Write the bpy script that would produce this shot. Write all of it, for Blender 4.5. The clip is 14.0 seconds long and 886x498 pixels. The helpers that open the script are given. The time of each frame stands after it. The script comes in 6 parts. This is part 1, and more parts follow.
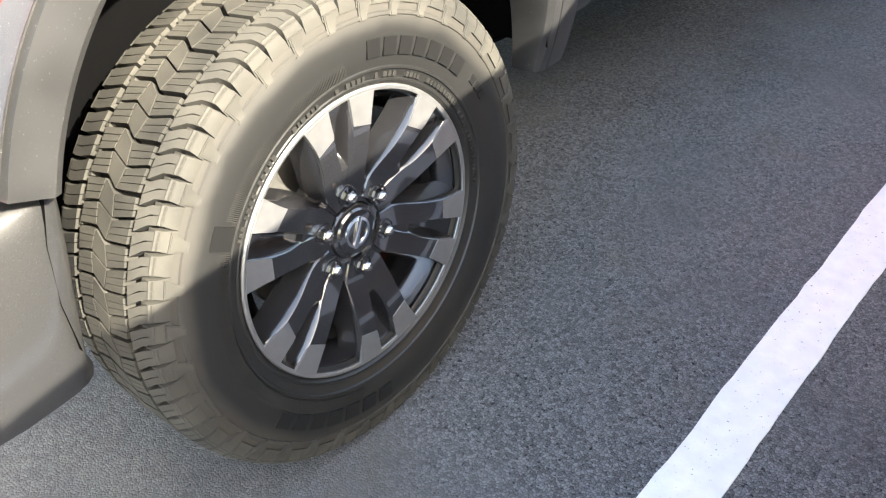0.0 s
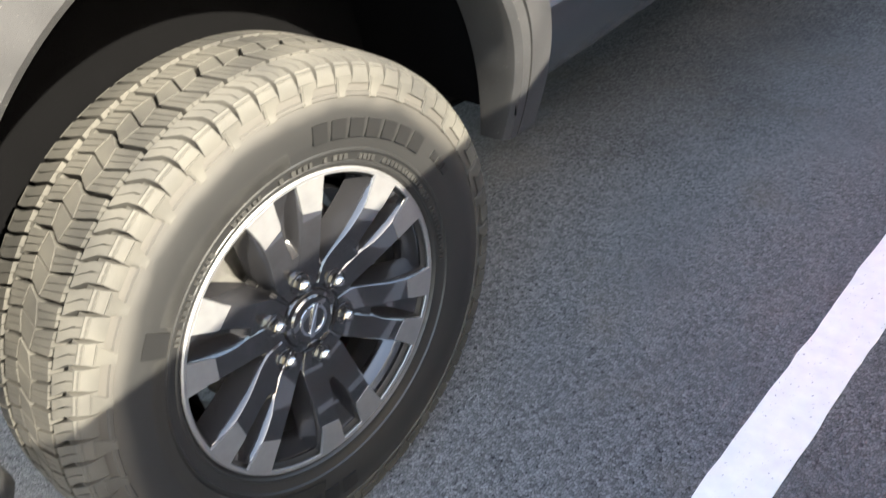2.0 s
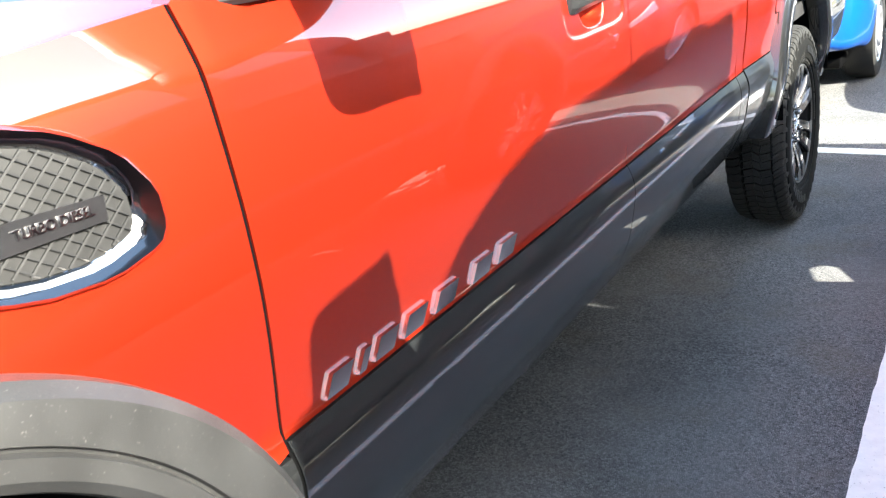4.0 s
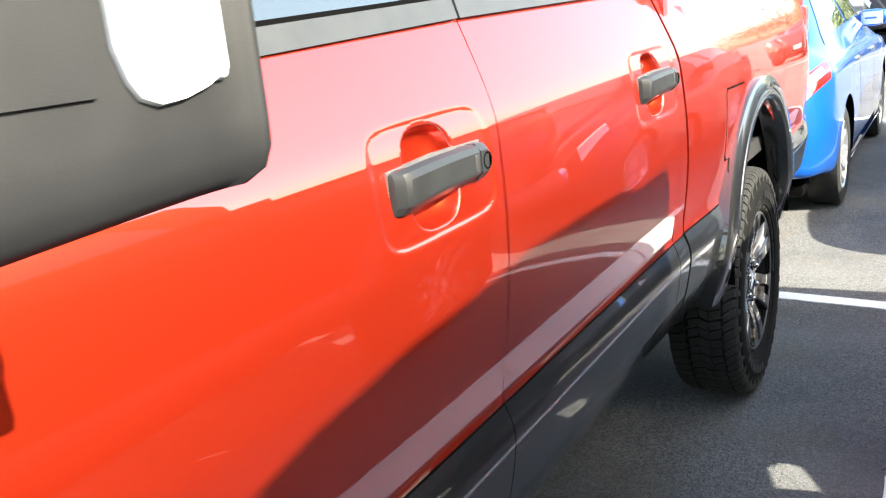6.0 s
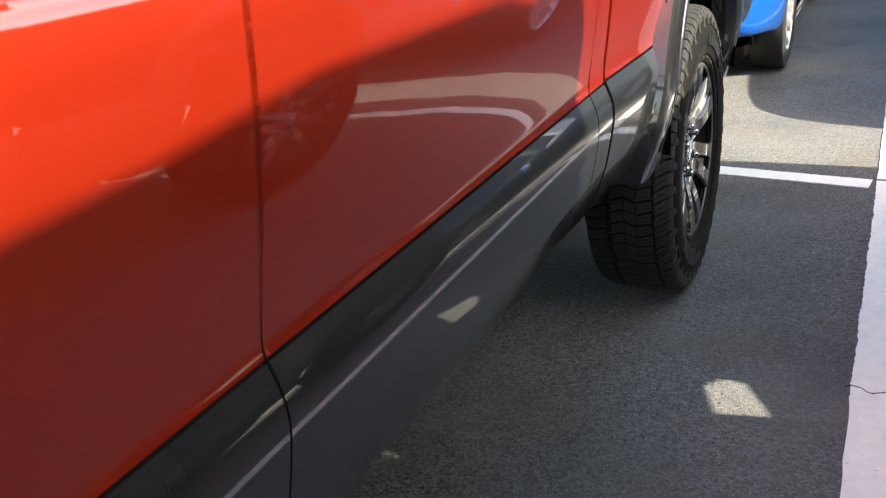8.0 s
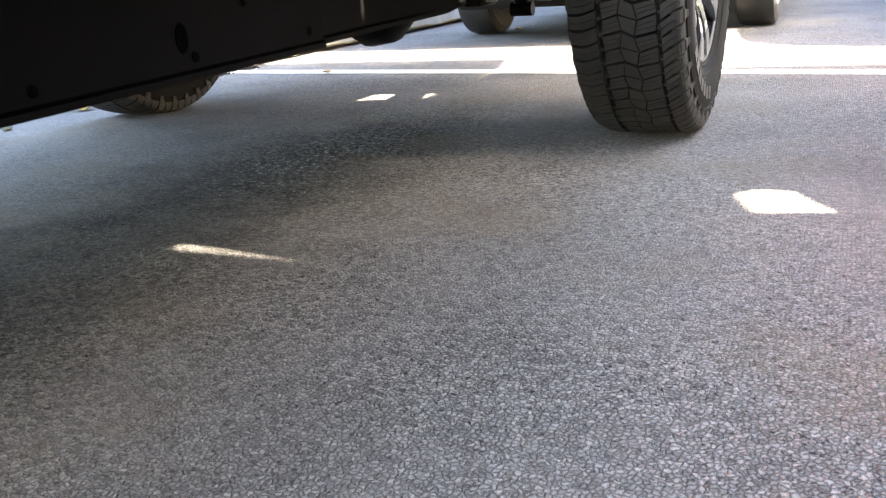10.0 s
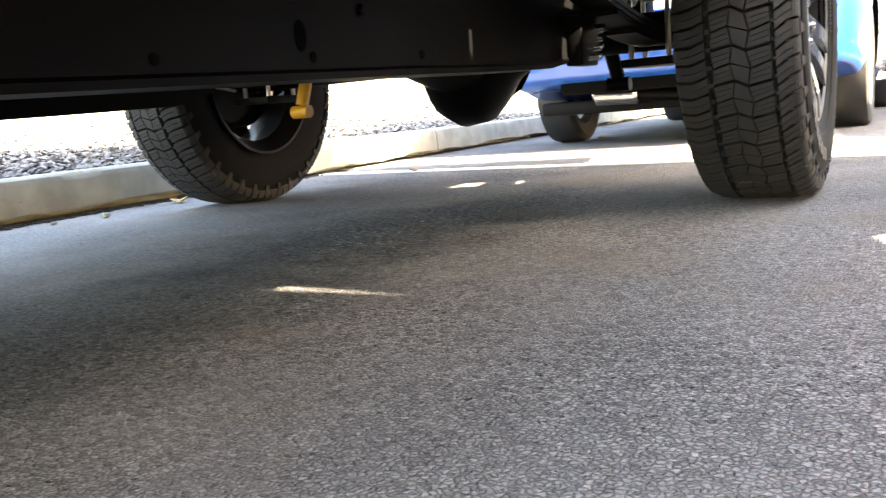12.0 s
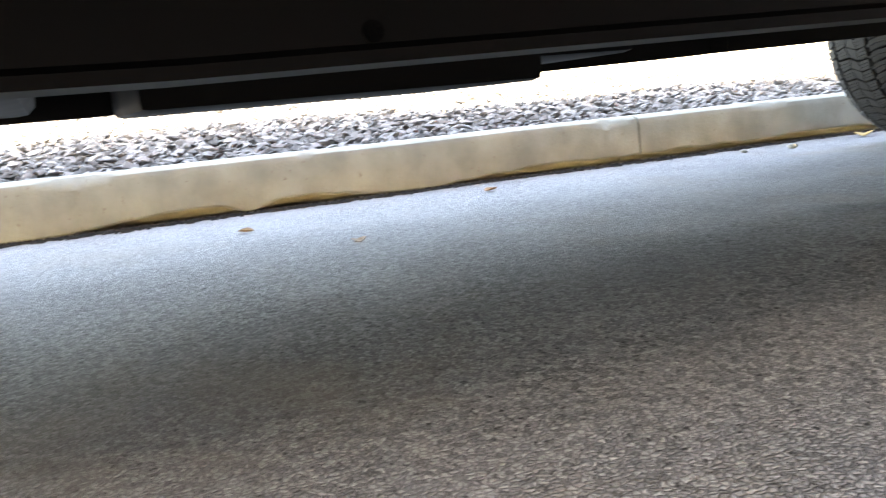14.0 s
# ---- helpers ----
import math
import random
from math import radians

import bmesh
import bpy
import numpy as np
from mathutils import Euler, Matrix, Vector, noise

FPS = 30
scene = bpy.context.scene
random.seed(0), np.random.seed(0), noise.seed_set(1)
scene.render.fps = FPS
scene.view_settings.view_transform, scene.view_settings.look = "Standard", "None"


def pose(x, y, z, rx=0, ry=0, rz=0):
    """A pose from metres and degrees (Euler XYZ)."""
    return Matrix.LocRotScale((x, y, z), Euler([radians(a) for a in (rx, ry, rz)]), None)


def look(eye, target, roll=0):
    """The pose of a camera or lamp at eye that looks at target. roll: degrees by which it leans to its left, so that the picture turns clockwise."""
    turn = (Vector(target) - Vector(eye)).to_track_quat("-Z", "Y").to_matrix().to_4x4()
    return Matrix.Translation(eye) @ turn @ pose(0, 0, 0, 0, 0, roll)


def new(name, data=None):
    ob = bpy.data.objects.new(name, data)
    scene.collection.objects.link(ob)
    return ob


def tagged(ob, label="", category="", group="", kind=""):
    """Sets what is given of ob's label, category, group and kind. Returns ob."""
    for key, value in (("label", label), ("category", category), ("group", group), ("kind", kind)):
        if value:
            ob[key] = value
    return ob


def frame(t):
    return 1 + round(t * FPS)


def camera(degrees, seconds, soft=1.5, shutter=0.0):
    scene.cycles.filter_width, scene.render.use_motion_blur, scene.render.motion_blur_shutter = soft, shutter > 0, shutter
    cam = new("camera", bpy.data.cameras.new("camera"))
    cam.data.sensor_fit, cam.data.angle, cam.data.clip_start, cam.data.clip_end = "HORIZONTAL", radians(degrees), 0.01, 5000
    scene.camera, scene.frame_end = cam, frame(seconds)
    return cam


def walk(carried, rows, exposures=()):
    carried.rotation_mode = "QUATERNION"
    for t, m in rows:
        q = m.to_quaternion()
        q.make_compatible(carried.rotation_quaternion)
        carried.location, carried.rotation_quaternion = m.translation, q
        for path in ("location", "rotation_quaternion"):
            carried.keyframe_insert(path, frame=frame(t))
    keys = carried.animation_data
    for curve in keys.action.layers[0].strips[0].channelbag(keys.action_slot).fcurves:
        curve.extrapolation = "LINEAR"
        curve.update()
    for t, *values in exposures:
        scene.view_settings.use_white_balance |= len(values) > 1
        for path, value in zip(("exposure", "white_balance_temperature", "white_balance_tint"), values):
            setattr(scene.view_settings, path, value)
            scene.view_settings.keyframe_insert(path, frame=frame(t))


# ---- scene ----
cam = camera(52.7, 14.0, soft=1.2, shutter=0.2)

PATH = [
    (0, (0.876, -0.743, 1.223), (-0.245, 0.402, 0.027), -6.3),
    (0.5, (0.902, -0.659, 1.231), (-0.266, 0.387, -0.011), -8.9),
    (1, (0.9, -0.627, 1.238), (-0.277, 0.377, -0.03), -10.3),
    (1.5, (0.889, -0.627, 1.236), (-0.297, 0.394, -0.011), -10.1),
    (2, (0.853, -0.595, 1.251), (-0.299, 0.555, 0.089), -7.5),
    (2.5, (0.873, -0.521, 1.298), (-0.208, 0.875, 0.359), -9.0),
    (3, (0.816, -0.401, 1.335), (-0.223, 1.138, 0.592), -9.1),
    (3.2, (0.799, -0.341, 1.348), (-0.28, 1.191, 0.648), -8.8),
    (5.3, (0.561, 0.366, 1.379), (-0.396, 2.012, 0.768), -7.1),
    (5.5, (0.573, 0.451, 1.396), (-0.402, 2.1, 0.822), -5.8),
    (6, (0.597, 0.615, 1.417), (-0.404, 2.272, 0.916), -6.0),
    (6.5, (0.579, 0.785, 1.42), (-0.363, 2.48, 0.929), -6.3),
    (7, (0.533, 0.957, 1.409), (-0.312, 2.685, 0.861), -6.4),
    (7.5, (0.486, 1.108, 1.325), (-0.352, 2.792, 0.646), -6.7),
    (8, (0.435, 1.259, 1.181), (-0.415, 2.9, 0.416), -5.4),
    (8.5, (0.417, 1.343, 1.003), (-0.443, 2.974, 0.228), -5.1),
    (10.8, (0.228, 1.679, 0.25), (-0.522, 3.485, -0.169), -3.5),
    (11, (0.227, 1.672, 0.246), (-0.528, 3.487, -0.124), -3.8),
    (11.5, (0.214, 1.659, 0.243), (-0.598, 3.46, -0.07), -4.1),
    (12, (0.193, 1.627, 0.251), (-0.761, 3.358, -0.055), -4.7),
    (12.5, (0.135, 1.587, 0.264), (-1.015, 3.195, -0.033), -5.8),
    (13, (0.127, 1.530, 0.269), (-1.301, 2.905, 0.004), -5.8),
    (13.3, (0.105, 1.485, 0.271), (-1.458, 2.704, 0.006), -5.6),
    (13.5, (0.093, 1.447, 0.269), (-1.544, 2.562, -0.006), -5.3),
    (13.7, (0.097, 1.419, 0.261), (-1.614, 2.412, -0.034), -5.1),
    (14, (0.107, 1.393, 0.255), (-1.707, 2.168, -0.072), -5.2),
]
walk(cam, [(t, look(eye, target, roll)) for t, eye, target, roll in PATH],
     exposures=[(0, 3.15, 7200, 7), (2.0, 3.15, 7100, 7), (3.0, 3.25, 6700, 5), (5.5, 2.6, 6900, 3), (6.2, 2.4, 7200, 3), (7.0, 1.75, 7300, 3), (7.5, 1.75, 7200, 2), (8.0, 2.3, 7500, 4), (8.5, 3.2, 7200, 6), (10.8, 4.65, 9000, 12), (12.5, 4.7, 9100, 12), (13.3, 4.9, 9100, 12), (14, 5.0, 9200, 13)])

# ---- world and sun ----
SUN = Vector((1.0, -0.1, 0.65))
world = bpy.data.worlds.new("daylight")
scene.world = world
world.use_nodes = True
_wn = world.node_tree.nodes
_sky = _wn.new("ShaderNodeTexSky")
_sky.sky_type, _sky.sun_disc = "NISHITA", False
_sky.sun_elevation, _sky.sun_rotation = radians(32.9), radians(95.7)
_sky.air_density, _sky.dust_density, _sky.ozone_density = 1.0, 2.4, 1.0
world.node_tree.links.new(_sky.outputs[0], _wn["Background"].inputs[0])
_wn["Background"].inputs[1].default_value = 0.145
sun = new("sun", bpy.data.lights.new("sun", "SUN"))
sun.data.energy, sun.data.angle, sun.data.color = 4.2, radians(0.55), (1.0, 0.95, 0.86)
sun.matrix_world = look(SUN * 30, (0, 0, 0))


# ---- materials ----
def mat(name, base, rough=0.5, metal=0.0, coat=0.0, coat_rough=0.03, vary=0.0, scale=20.0, bump=0.0, bump_scale=200.0,
        tint=None, spec=0.5, detail=6.0, coat_ior=1.65, speck=0.0, speck_scale=300.0, speck_col=(0.7, 0.68, 0.62)):
    m = bpy.data.materials.new(name)
    m.use_nodes = True
    nt = m.node_tree
    N, L = nt.nodes, nt.links
    p = N["Principled BSDF"]
    p.inputs["Base Color"].default_value = (*base, 1)
    p.inputs["Roughness"].default_value = rough
    p.inputs["Metallic"].default_value = metal
    p.inputs["Coat Weight"].default_value = coat
    p.inputs["Coat Roughness"].default_value = coat_rough
    p.inputs["Coat IOR"].default_value = coat_ior
    p.inputs["Specular IOR Level"].default_value = spec
    co = N.new("ShaderNodeTexCoord")
    col = None
    if vary:
        n = N.new("ShaderNodeTexNoise")
        n.inputs["Scale"].default_value, n.inputs["Detail"].default_value = scale, detail
        L.new(co.outputs["Object"], n.inputs["Vector"])
        ramp = N.new("ShaderNodeMix")
        ramp.data_type = "RGBA"
        c2 = tint or tuple(min(1, c * (1 + vary)) for c in base)
        ramp.inputs["A"].default_value = (*[c * (1 - vary) for c in base], 1)
        ramp.inputs["B"].default_value = (*c2, 1)
        cr = N.new("ShaderNodeMapRange")
        cr.inputs["From Min"].default_value, cr.inputs["From Max"].default_value = 0.3, 0.7
        L.new(n.outputs["Fac"], cr.inputs["Value"])
        L.new(cr.outputs["Result"], ramp.inputs["Factor"])
        col = ramp.outputs["Result"]
        rr = N.new("ShaderNodeMapRange")
        rr.inputs["To Min"].default_value, rr.inputs["To Max"].default_value = max(0.02, rough - 0.08), min(1, rough + 0.08)
        L.new(n.outputs["Fac"], rr.inputs["Value"])
        L.new(rr.outputs["Result"], p.inputs["Roughness"])
    if speck:
        n3 = N.new("ShaderNodeTexNoise")
        n3.inputs["Scale"].default_value, n3.inputs["Detail"].default_value = speck_scale, 2.0
        L.new(co.outputs["Object"], n3.inputs["Vector"])
        t3 = N.new("ShaderNodeMapRange")
        t3.inputs["From Min"].default_value, t3.inputs["From Max"].default_value = 0.72 - speck * 0.1, 0.80 - speck * 0.1
        L.new(n3.outputs["Fac"], t3.inputs["Value"])
        mx = N.new("ShaderNodeMix")
        mx.data_type = "RGBA"
        mx.inputs["A"].default_value, mx.inputs["B"].default_value = (*base, 1), (*speck_col, 1)
        if col:
            L.new(col, mx.inputs["A"])
        L.new(t3.outputs["Result"], mx.inputs["Factor"])
        col = mx.outputs["Result"]
    if col:
        L.new(col, p.inputs["Base Color"])
    if bump:
        n2 = N.new("ShaderNodeTexNoise")
        n2.inputs["Scale"].default_value, n2.inputs["Detail"].default_value = bump_scale, 3.0
        L.new(co.outputs["Object"], n2.inputs["Vector"])
        b = N.new("ShaderNodeBump")
        b.inputs["Strength"].default_value, b.inputs["Distance"].default_value = bump, 0.002
        L.new(n2.outputs["Fac"], b.inputs["Height"])
        L.new(b.outputs["Normal"], p.inputs["Normal"])
    return m


def asphalt_material():
    """Dark asphalt: fine aggregate, larger worn patches, brown dust."""
    m = mat("asphalt", (0.055, 0.056, 0.06), 0.9, spec=0.0)
    nt = m.node_tree
    N, L = nt.nodes, nt.links
    p = N["Principled BSDF"]
    co = N.new("ShaderNodeTexCoord")

    def noise_tex(scale, detail, rough=0.6):
        n = N.new("ShaderNodeTexNoise")
        n.inputs["Scale"].default_value, n.inputs["Detail"].default_value = scale, detail
        n.inputs["Roughness"].default_value = rough
        L.new(co.outputs["Object"], n.inputs["Vector"])
        return n.outputs["Fac"]

    def remap(x, a, b, c, d):
        r = N.new("ShaderNodeMapRange")
        for k, v in zip(("From Min", "From Max", "To Min", "To Max"), (a, b, c, d)):
            r.inputs[k].default_value = v
        L.new(x, r.inputs["Value"])
        return r.outputs["Result"]

    def mixc(f, a, b, blend="MIX"):
        x = N.new("ShaderNodeMix")
        x.data_type, x.blend_type = "RGBA", blend
        for k, v in (("Factor", f), ("A", a), ("B", b)):
            if isinstance(v, tuple):
                x.inputs[k].default_value = (*v, 1)
            elif isinstance(v, float):
                x.inputs[k].default_value = v
            else:
                L.new(v, x.inputs[k])
        return x.outputs["Result"]

    shake = N.new("ShaderNodeTexNoise")
    shake.inputs["Scale"].default_value, shake.inputs["Detail"].default_value = 230.0, 2.0
    L.new(co.outputs["Object"], shake.inputs["Vector"])
    bent = N.new("ShaderNodeVectorMath")
    bent.operation = "MULTIPLY_ADD"
    bent.inputs[1].default_value = (0.006, 0.006, 0.006)
    L.new(shake.outputs["Color"], bent.inputs[0])
    L.new(co.outputs["Object"], bent.inputs[2])
    stones, edges = N.new("ShaderNodeTexVoronoi"), N.new("ShaderNodeTexVoronoi")
    edges.feature = "DISTANCE_TO_EDGE"
    for v in (stones, edges):
        v.voronoi_dimensions = "2D"
        v.inputs["Scale"].default_value = 165.0
        L.new(bent.outputs[0], v.inputs["Vector"])
    cells = stones.outputs["Color"]
    sep = N.new("ShaderNodeSeparateColor")
    L.new(cells, sep.inputs[0])
    grain = mixc(remap(sep.outputs[0], 0.0, 1.0, 0.0, 1.0), (0.148, 0.149, 0.153), (0.325, 0.327, 0.332))
    c = mixc(remap(edges.outputs["Distance"], 0.02, 0.15, 0.6, 0.0), grain, (0.024, 0.024, 0.026))
    c = mixc(remap(noise_tex(115.0, 3.0, 0.6), 0.33, 0.42, 0.85, 0.0), c, (0.018, 0.018, 0.020))
    c = mixc(remap(noise_tex(0.9, 6.0), 0.42, 0.66, 0.0, 0.6), c, (0.25, 0.25, 0.254))
    c = mixc(remap(noise_tex(1.7, 4.0), 0.50, 0.70, 0.0, 0.5), c, (0.115, 0.116, 0.121))
    c = mixc(remap(noise_tex(2.3, 4.0), 0.53, 0.69, 0.0, 0.4), c, (0.20, 0.172, 0.135))
    xyz = N.new("ShaderNodeSeparateXYZ")
    L.new(co.outputs["Object"], xyz.inputs[0])
    gutter = N.new("ShaderNodeMath")
    gutter.operation, gutter.inputs[1].default_value = "MULTIPLY_ADD", 0.9
    L.new(noise_tex(1.6, 6.0), gutter.inputs[0])
    slant = N.new("ShaderNodeMath")
    slant.operation, slant.inputs[1].default_value = "MULTIPLY_ADD", 0.35
    L.new(xyz.outputs["Y"], slant.inputs[0])
    L.new(xyz.outputs["X"], slant.inputs[2])
    L.new(slant.outputs[0], gutter.inputs[2])
    # kerb-side dust, its pale colour also painting in the sky sheen there
    dust_sheen = remap(gutter.outputs[0], -0.65, 0.35, 0.9, 0.0)
    c = mixc(dust_sheen, c, mixc(0.35, mixc(1.0, c, (2.4, 2.4, 2.4), "MULTIPLY"), (0.44, 0.44, 0.445)))

    def blot(cx, cy, rx, ry, wobble, inner, outer):
        """1 inside an uneven oval round (cx, cy), 0 outside."""
        q = N.new("ShaderNodeVectorMath")
        q.operation = "MULTIPLY_ADD"
        q.inputs[1].default_value, q.inputs[2].default_value = (1 / rx, 1 / ry, 0.0), (-cx / rx, -cy / ry, 0.0)
        L.new(co.outputs["Object"], q.inputs[0])
        ln = N.new("ShaderNodeVectorMath")
        ln.operation = "LENGTH"
        L.new(q.outputs[0], ln.inputs[0])
        add = N.new("ShaderNodeMath")
        add.operation = "MULTIPLY_ADD"
        add.inputs[1].default_value = wobble
        L.new(noise_tex(3.4, 6.0), add.inputs[0])
        L.new(ln.outputs["Value"], add.inputs[2])
        return remap(add.outputs[0], inner + wobble * 0.5, outer + wobble * 0.5, 1.0, 0.0)

    # oil stain widened to paint in the truck's shade, and a damp patch under the axle
    oil_shade = N.new("ShaderNodeMath")
    oil_shade.operation, oil_shade.inputs[1].default_value = "MULTIPLY", 0.6
    L.new(blot(-0.42, 2.25, 0.60, 1.15, 0.9, 0.40, 1.15), oil_shade.inputs[0])
    c = mixc(oil_shade.outputs[0], c, mixc(1.0, c, (0.30, 0.30, 0.31), "MULTIPLY"))
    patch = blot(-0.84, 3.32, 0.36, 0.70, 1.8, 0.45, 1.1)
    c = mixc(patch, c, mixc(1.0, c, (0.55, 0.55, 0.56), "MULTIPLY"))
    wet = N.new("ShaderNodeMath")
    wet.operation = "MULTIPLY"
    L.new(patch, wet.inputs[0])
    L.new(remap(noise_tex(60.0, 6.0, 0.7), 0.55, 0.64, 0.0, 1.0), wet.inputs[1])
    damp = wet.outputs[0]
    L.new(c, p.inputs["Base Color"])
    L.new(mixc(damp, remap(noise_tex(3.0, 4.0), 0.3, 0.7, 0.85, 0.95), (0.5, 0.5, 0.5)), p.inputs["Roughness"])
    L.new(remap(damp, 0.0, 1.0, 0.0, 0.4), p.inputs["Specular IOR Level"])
    h = N.new("ShaderNodeMath")
    h.operation = "MULTIPLY_ADD"
    L.new(noise_tex(120.0, 5.0, 0.75), h.inputs[0])
    h.inputs[1].default_value = 0.9
    L.new(remap(edges.outputs["Distance"], 0.0, 0.3, 0.0, 1.0), h.inputs[2])
    b = N.new("ShaderNodeBump")
    b.inputs["Strength"].default_value, b.inputs["Distance"].default_value = 0.9, 0.005
    L.new(h.outputs[0], b.inputs["Height"])
    L.new(b.outputs["Normal"], p.inputs["Normal"])
    return m


def sidewall_material():
    """Tyre rubber with tan road dust that thins out from the shoulder towards the bead."""
    m = mat("dusty_sidewall_rubber", (0.012, 0.012, 0.0118), 0.5, spec=0.5, bump=0.12, bump_scale=600)
    nt = m.node_tree
    N, L = nt.nodes, nt.links
    co = N.new("ShaderNodeTexCoord")
    flat = N.new("ShaderNodeVectorMath")
    flat.operation = "MULTIPLY"
    flat.inputs[1].default_value = (0, 1, 1)
    L.new(co.outputs["Object"], flat.inputs[0])
    rad = N.new("ShaderNodeVectorMath")
    rad.operation = "LENGTH"
    L.new(flat.outputs[0], rad.inputs[0])
    n = N.new("ShaderNodeTexNoise")
    n.inputs["Scale"].default_value, n.inputs["Detail"].default_value = 9.0, 6.0
    L.new(co.outputs["Object"], n.inputs["Vector"])
    add = N.new("ShaderNodeMath")
    add.operation, add.inputs[1].default_value = "MULTIPLY_ADD", 0.05
    L.new(n.outputs["Fac"], add.inputs[0])
    L.new(rad.outputs["Value"], add.inputs[2])
    k = N.new("ShaderNodeMapRange")
    k.inputs["From Min"].default_value, k.inputs["From Max"].default_value = 0.352, 0.383
    k.inputs["To Max"].default_value = 0.9
    L.new(add.outputs[0], k.inputs["Value"])
    mx = N.new("ShaderNodeMix")
    mx.data_type = "RGBA"
    mx.inputs["A"].default_value, mx.inputs["B"].default_value = (0.012, 0.012, 0.0118, 1), (0.036, 0.033, 0.028, 1)
    L.new(k.outputs["Result"], mx.inputs["Factor"])
    L.new(mx.outputs["Result"], N["Principled BSDF"].inputs["Base Color"])
    r = N.new("ShaderNodeMapRange")
    r.inputs["To Min"].default_value, r.inputs["To Max"].default_value = 0.45, 0.8
    L.new(k.outputs["Result"], r.inputs["Value"])
    L.new(r.outputs["Result"], N["Principled BSDF"].inputs["Roughness"])
    return m


M = {}
M["asphalt"] = asphalt_material()
M["line"] = mat("line_paint", (0.74, 0.74, 0.72), 0.75, vary=0.06, scale=30, bump=0.6, bump_scale=140, speck=0.35, speck_scale=160, speck_col=(0.2, 0.2, 0.2))
M["kerb"] = mat("kerb_concrete", (0.25, 0.256, 0.218), 0.9, vary=0.22, scale=9, bump=0.7, bump_scale=120, speck=0.4, speck_scale=70, speck_col=(0.2, 0.18, 0.15))
M["red"] = mat("red_paint", (0.47, 0.029, 0.010), 0.46, metal=0.85, spec=0.1, coat=1.0, coat_rough=0.01, coat_ior=2.15, vary=0.05, scale=900)
M["grey"] = mat("gunmetal_paint", (0.011, 0.012, 0.013), 0.38, metal=0.3, coat=1.0, coat_rough=0.015, coat_ior=2.0, vary=0.08, scale=900)
M["silver"] = mat("silver_bumper_paint", (0.062, 0.062, 0.063), 0.36, metal=0.6, coat=0.7, coat_rough=0.1, vary=0.3, scale=1100, speck=0.6, speck_scale=700, speck_col=(0.16, 0.16, 0.16))
M["plastic"] = mat("dusty_grey_plastic", (0.023, 0.023, 0.0235), 0.36, spec=0.8, vary=0.2, scale=12, bump=0.2, bump_scale=900, speck=0.34, speck_scale=330, speck_col=(0.14, 0.137, 0.128))
M["handle"] = mat("satin_grey_handle", (0.030, 0.031, 0.033), 0.36, metal=0.35, vary=0.08, scale=30, bump=0.06, bump_scale=1500)
M["black"] = mat("black_plastic", (0.018, 0.018, 0.02), 0.55, vary=0.2, scale=15, bump=0.2, bump_scale=400)
M["mirror_shell"] = mat("charcoal_mirror_plastic", (0.015, 0.0155, 0.017), 0.42, spec=0.4, vary=0.1, scale=20, bump=0.12, bump_scale=1400)
M["liner"] = mat("black_felt_liner", (0.0016, 0.0016, 0.0018), 0.95, spec=0.05, vary=0.1, scale=30, bump=0.4, bump_scale=300)
M["frame"] = mat("black_frame_paint", (0.0011, 0.0011, 0.0013), 0.55, spec=0.09, vary=0.25, scale=6, bump=0.06, bump_scale=200)
M["vent_plate"] = mat("dull_grey_plate", (0.008, 0.008, 0.0085), 0.5, vary=0.1, scale=40)
M["vent_mesh"] = mat("satin_grey_mesh", (0.022, 0.022, 0.023), 0.4, metal=0.4, vary=0.1, scale=40)
M["chrome"] = mat("chrome", (0.82, 0.83, 0.85), 0.07, metal=1.0)
M["nut"] = mat("dark_chrome", (0.42, 0.41, 0.40), 0.14, metal=1.0)
M["steel"] = mat("worn_steel", (0.34, 0.33, 0.31), 0.4, metal=0.9, vary=0.2, scale=30)
M["yellow"] = mat("yellow_shock_paint", (0.75, 0.36, 0.02), 0.45, vary=0.15, scale=25)
M["rubber"] = mat("tyre_rubber", (0.011, 0.011, 0.011), 0.56, spec=0.5, vary=0.25, scale=14, bump=0.15, bump_scale=500, tint=(0.020, 0.0195, 0.018))
M["tread"] = mat("dusty_tread_rubber", (0.029, 0.028, 0.025), 0.8, vary=0.3, scale=10, bump=0.25, bump_scale=500, tint=(0.054, 0.051, 0.043))
M["sidewall"] = sidewall_material()
# tyre rubber with the shade under the truck put into its colour
M["rubber_shaded"] = mat("shaded_tyre_rubber", (0.0035, 0.0035, 0.0035), 0.75, spec=0.12, vary=0.25, scale=14, bump=0.15, bump_scale=500, tint=(0.006, 0.006, 0.0055))
M["tread_dark"] = mat("black_tread_rubber", (0.010, 0.010, 0.010), 0.75, vary=0.3, scale=10, bump=0.25, bump_scale=500, tint=(0.015, 0.0145, 0.0135))
M["lettering"] = mat("raised_black_rubber", (0.004, 0.004, 0.004), 0.5)
M["rim"] = mat("gloss_black_alloy", (0.018, 0.018, 0.02), 0.22, metal=0.3, coat=1.0, coat_rough=0.05, vary=0.1, scale=30)
M["barrel"] = mat("satin_black_barrel", (0.006, 0.006, 0.007), 0.38, spec=0.2, vary=0.2, scale=30)
M["machined"] = mat("machined_alloy", (0.30, 0.30, 0.305), 0.42, metal=0.8, vary=0.06, scale=60)
# machined alloy darkened in colour for shaded rear wheels
M["machined_shaded"] = mat("shaded_machined_alloy", (0.11, 0.11, 0.113), 0.45, metal=0.8, vary=0.08, scale=60)
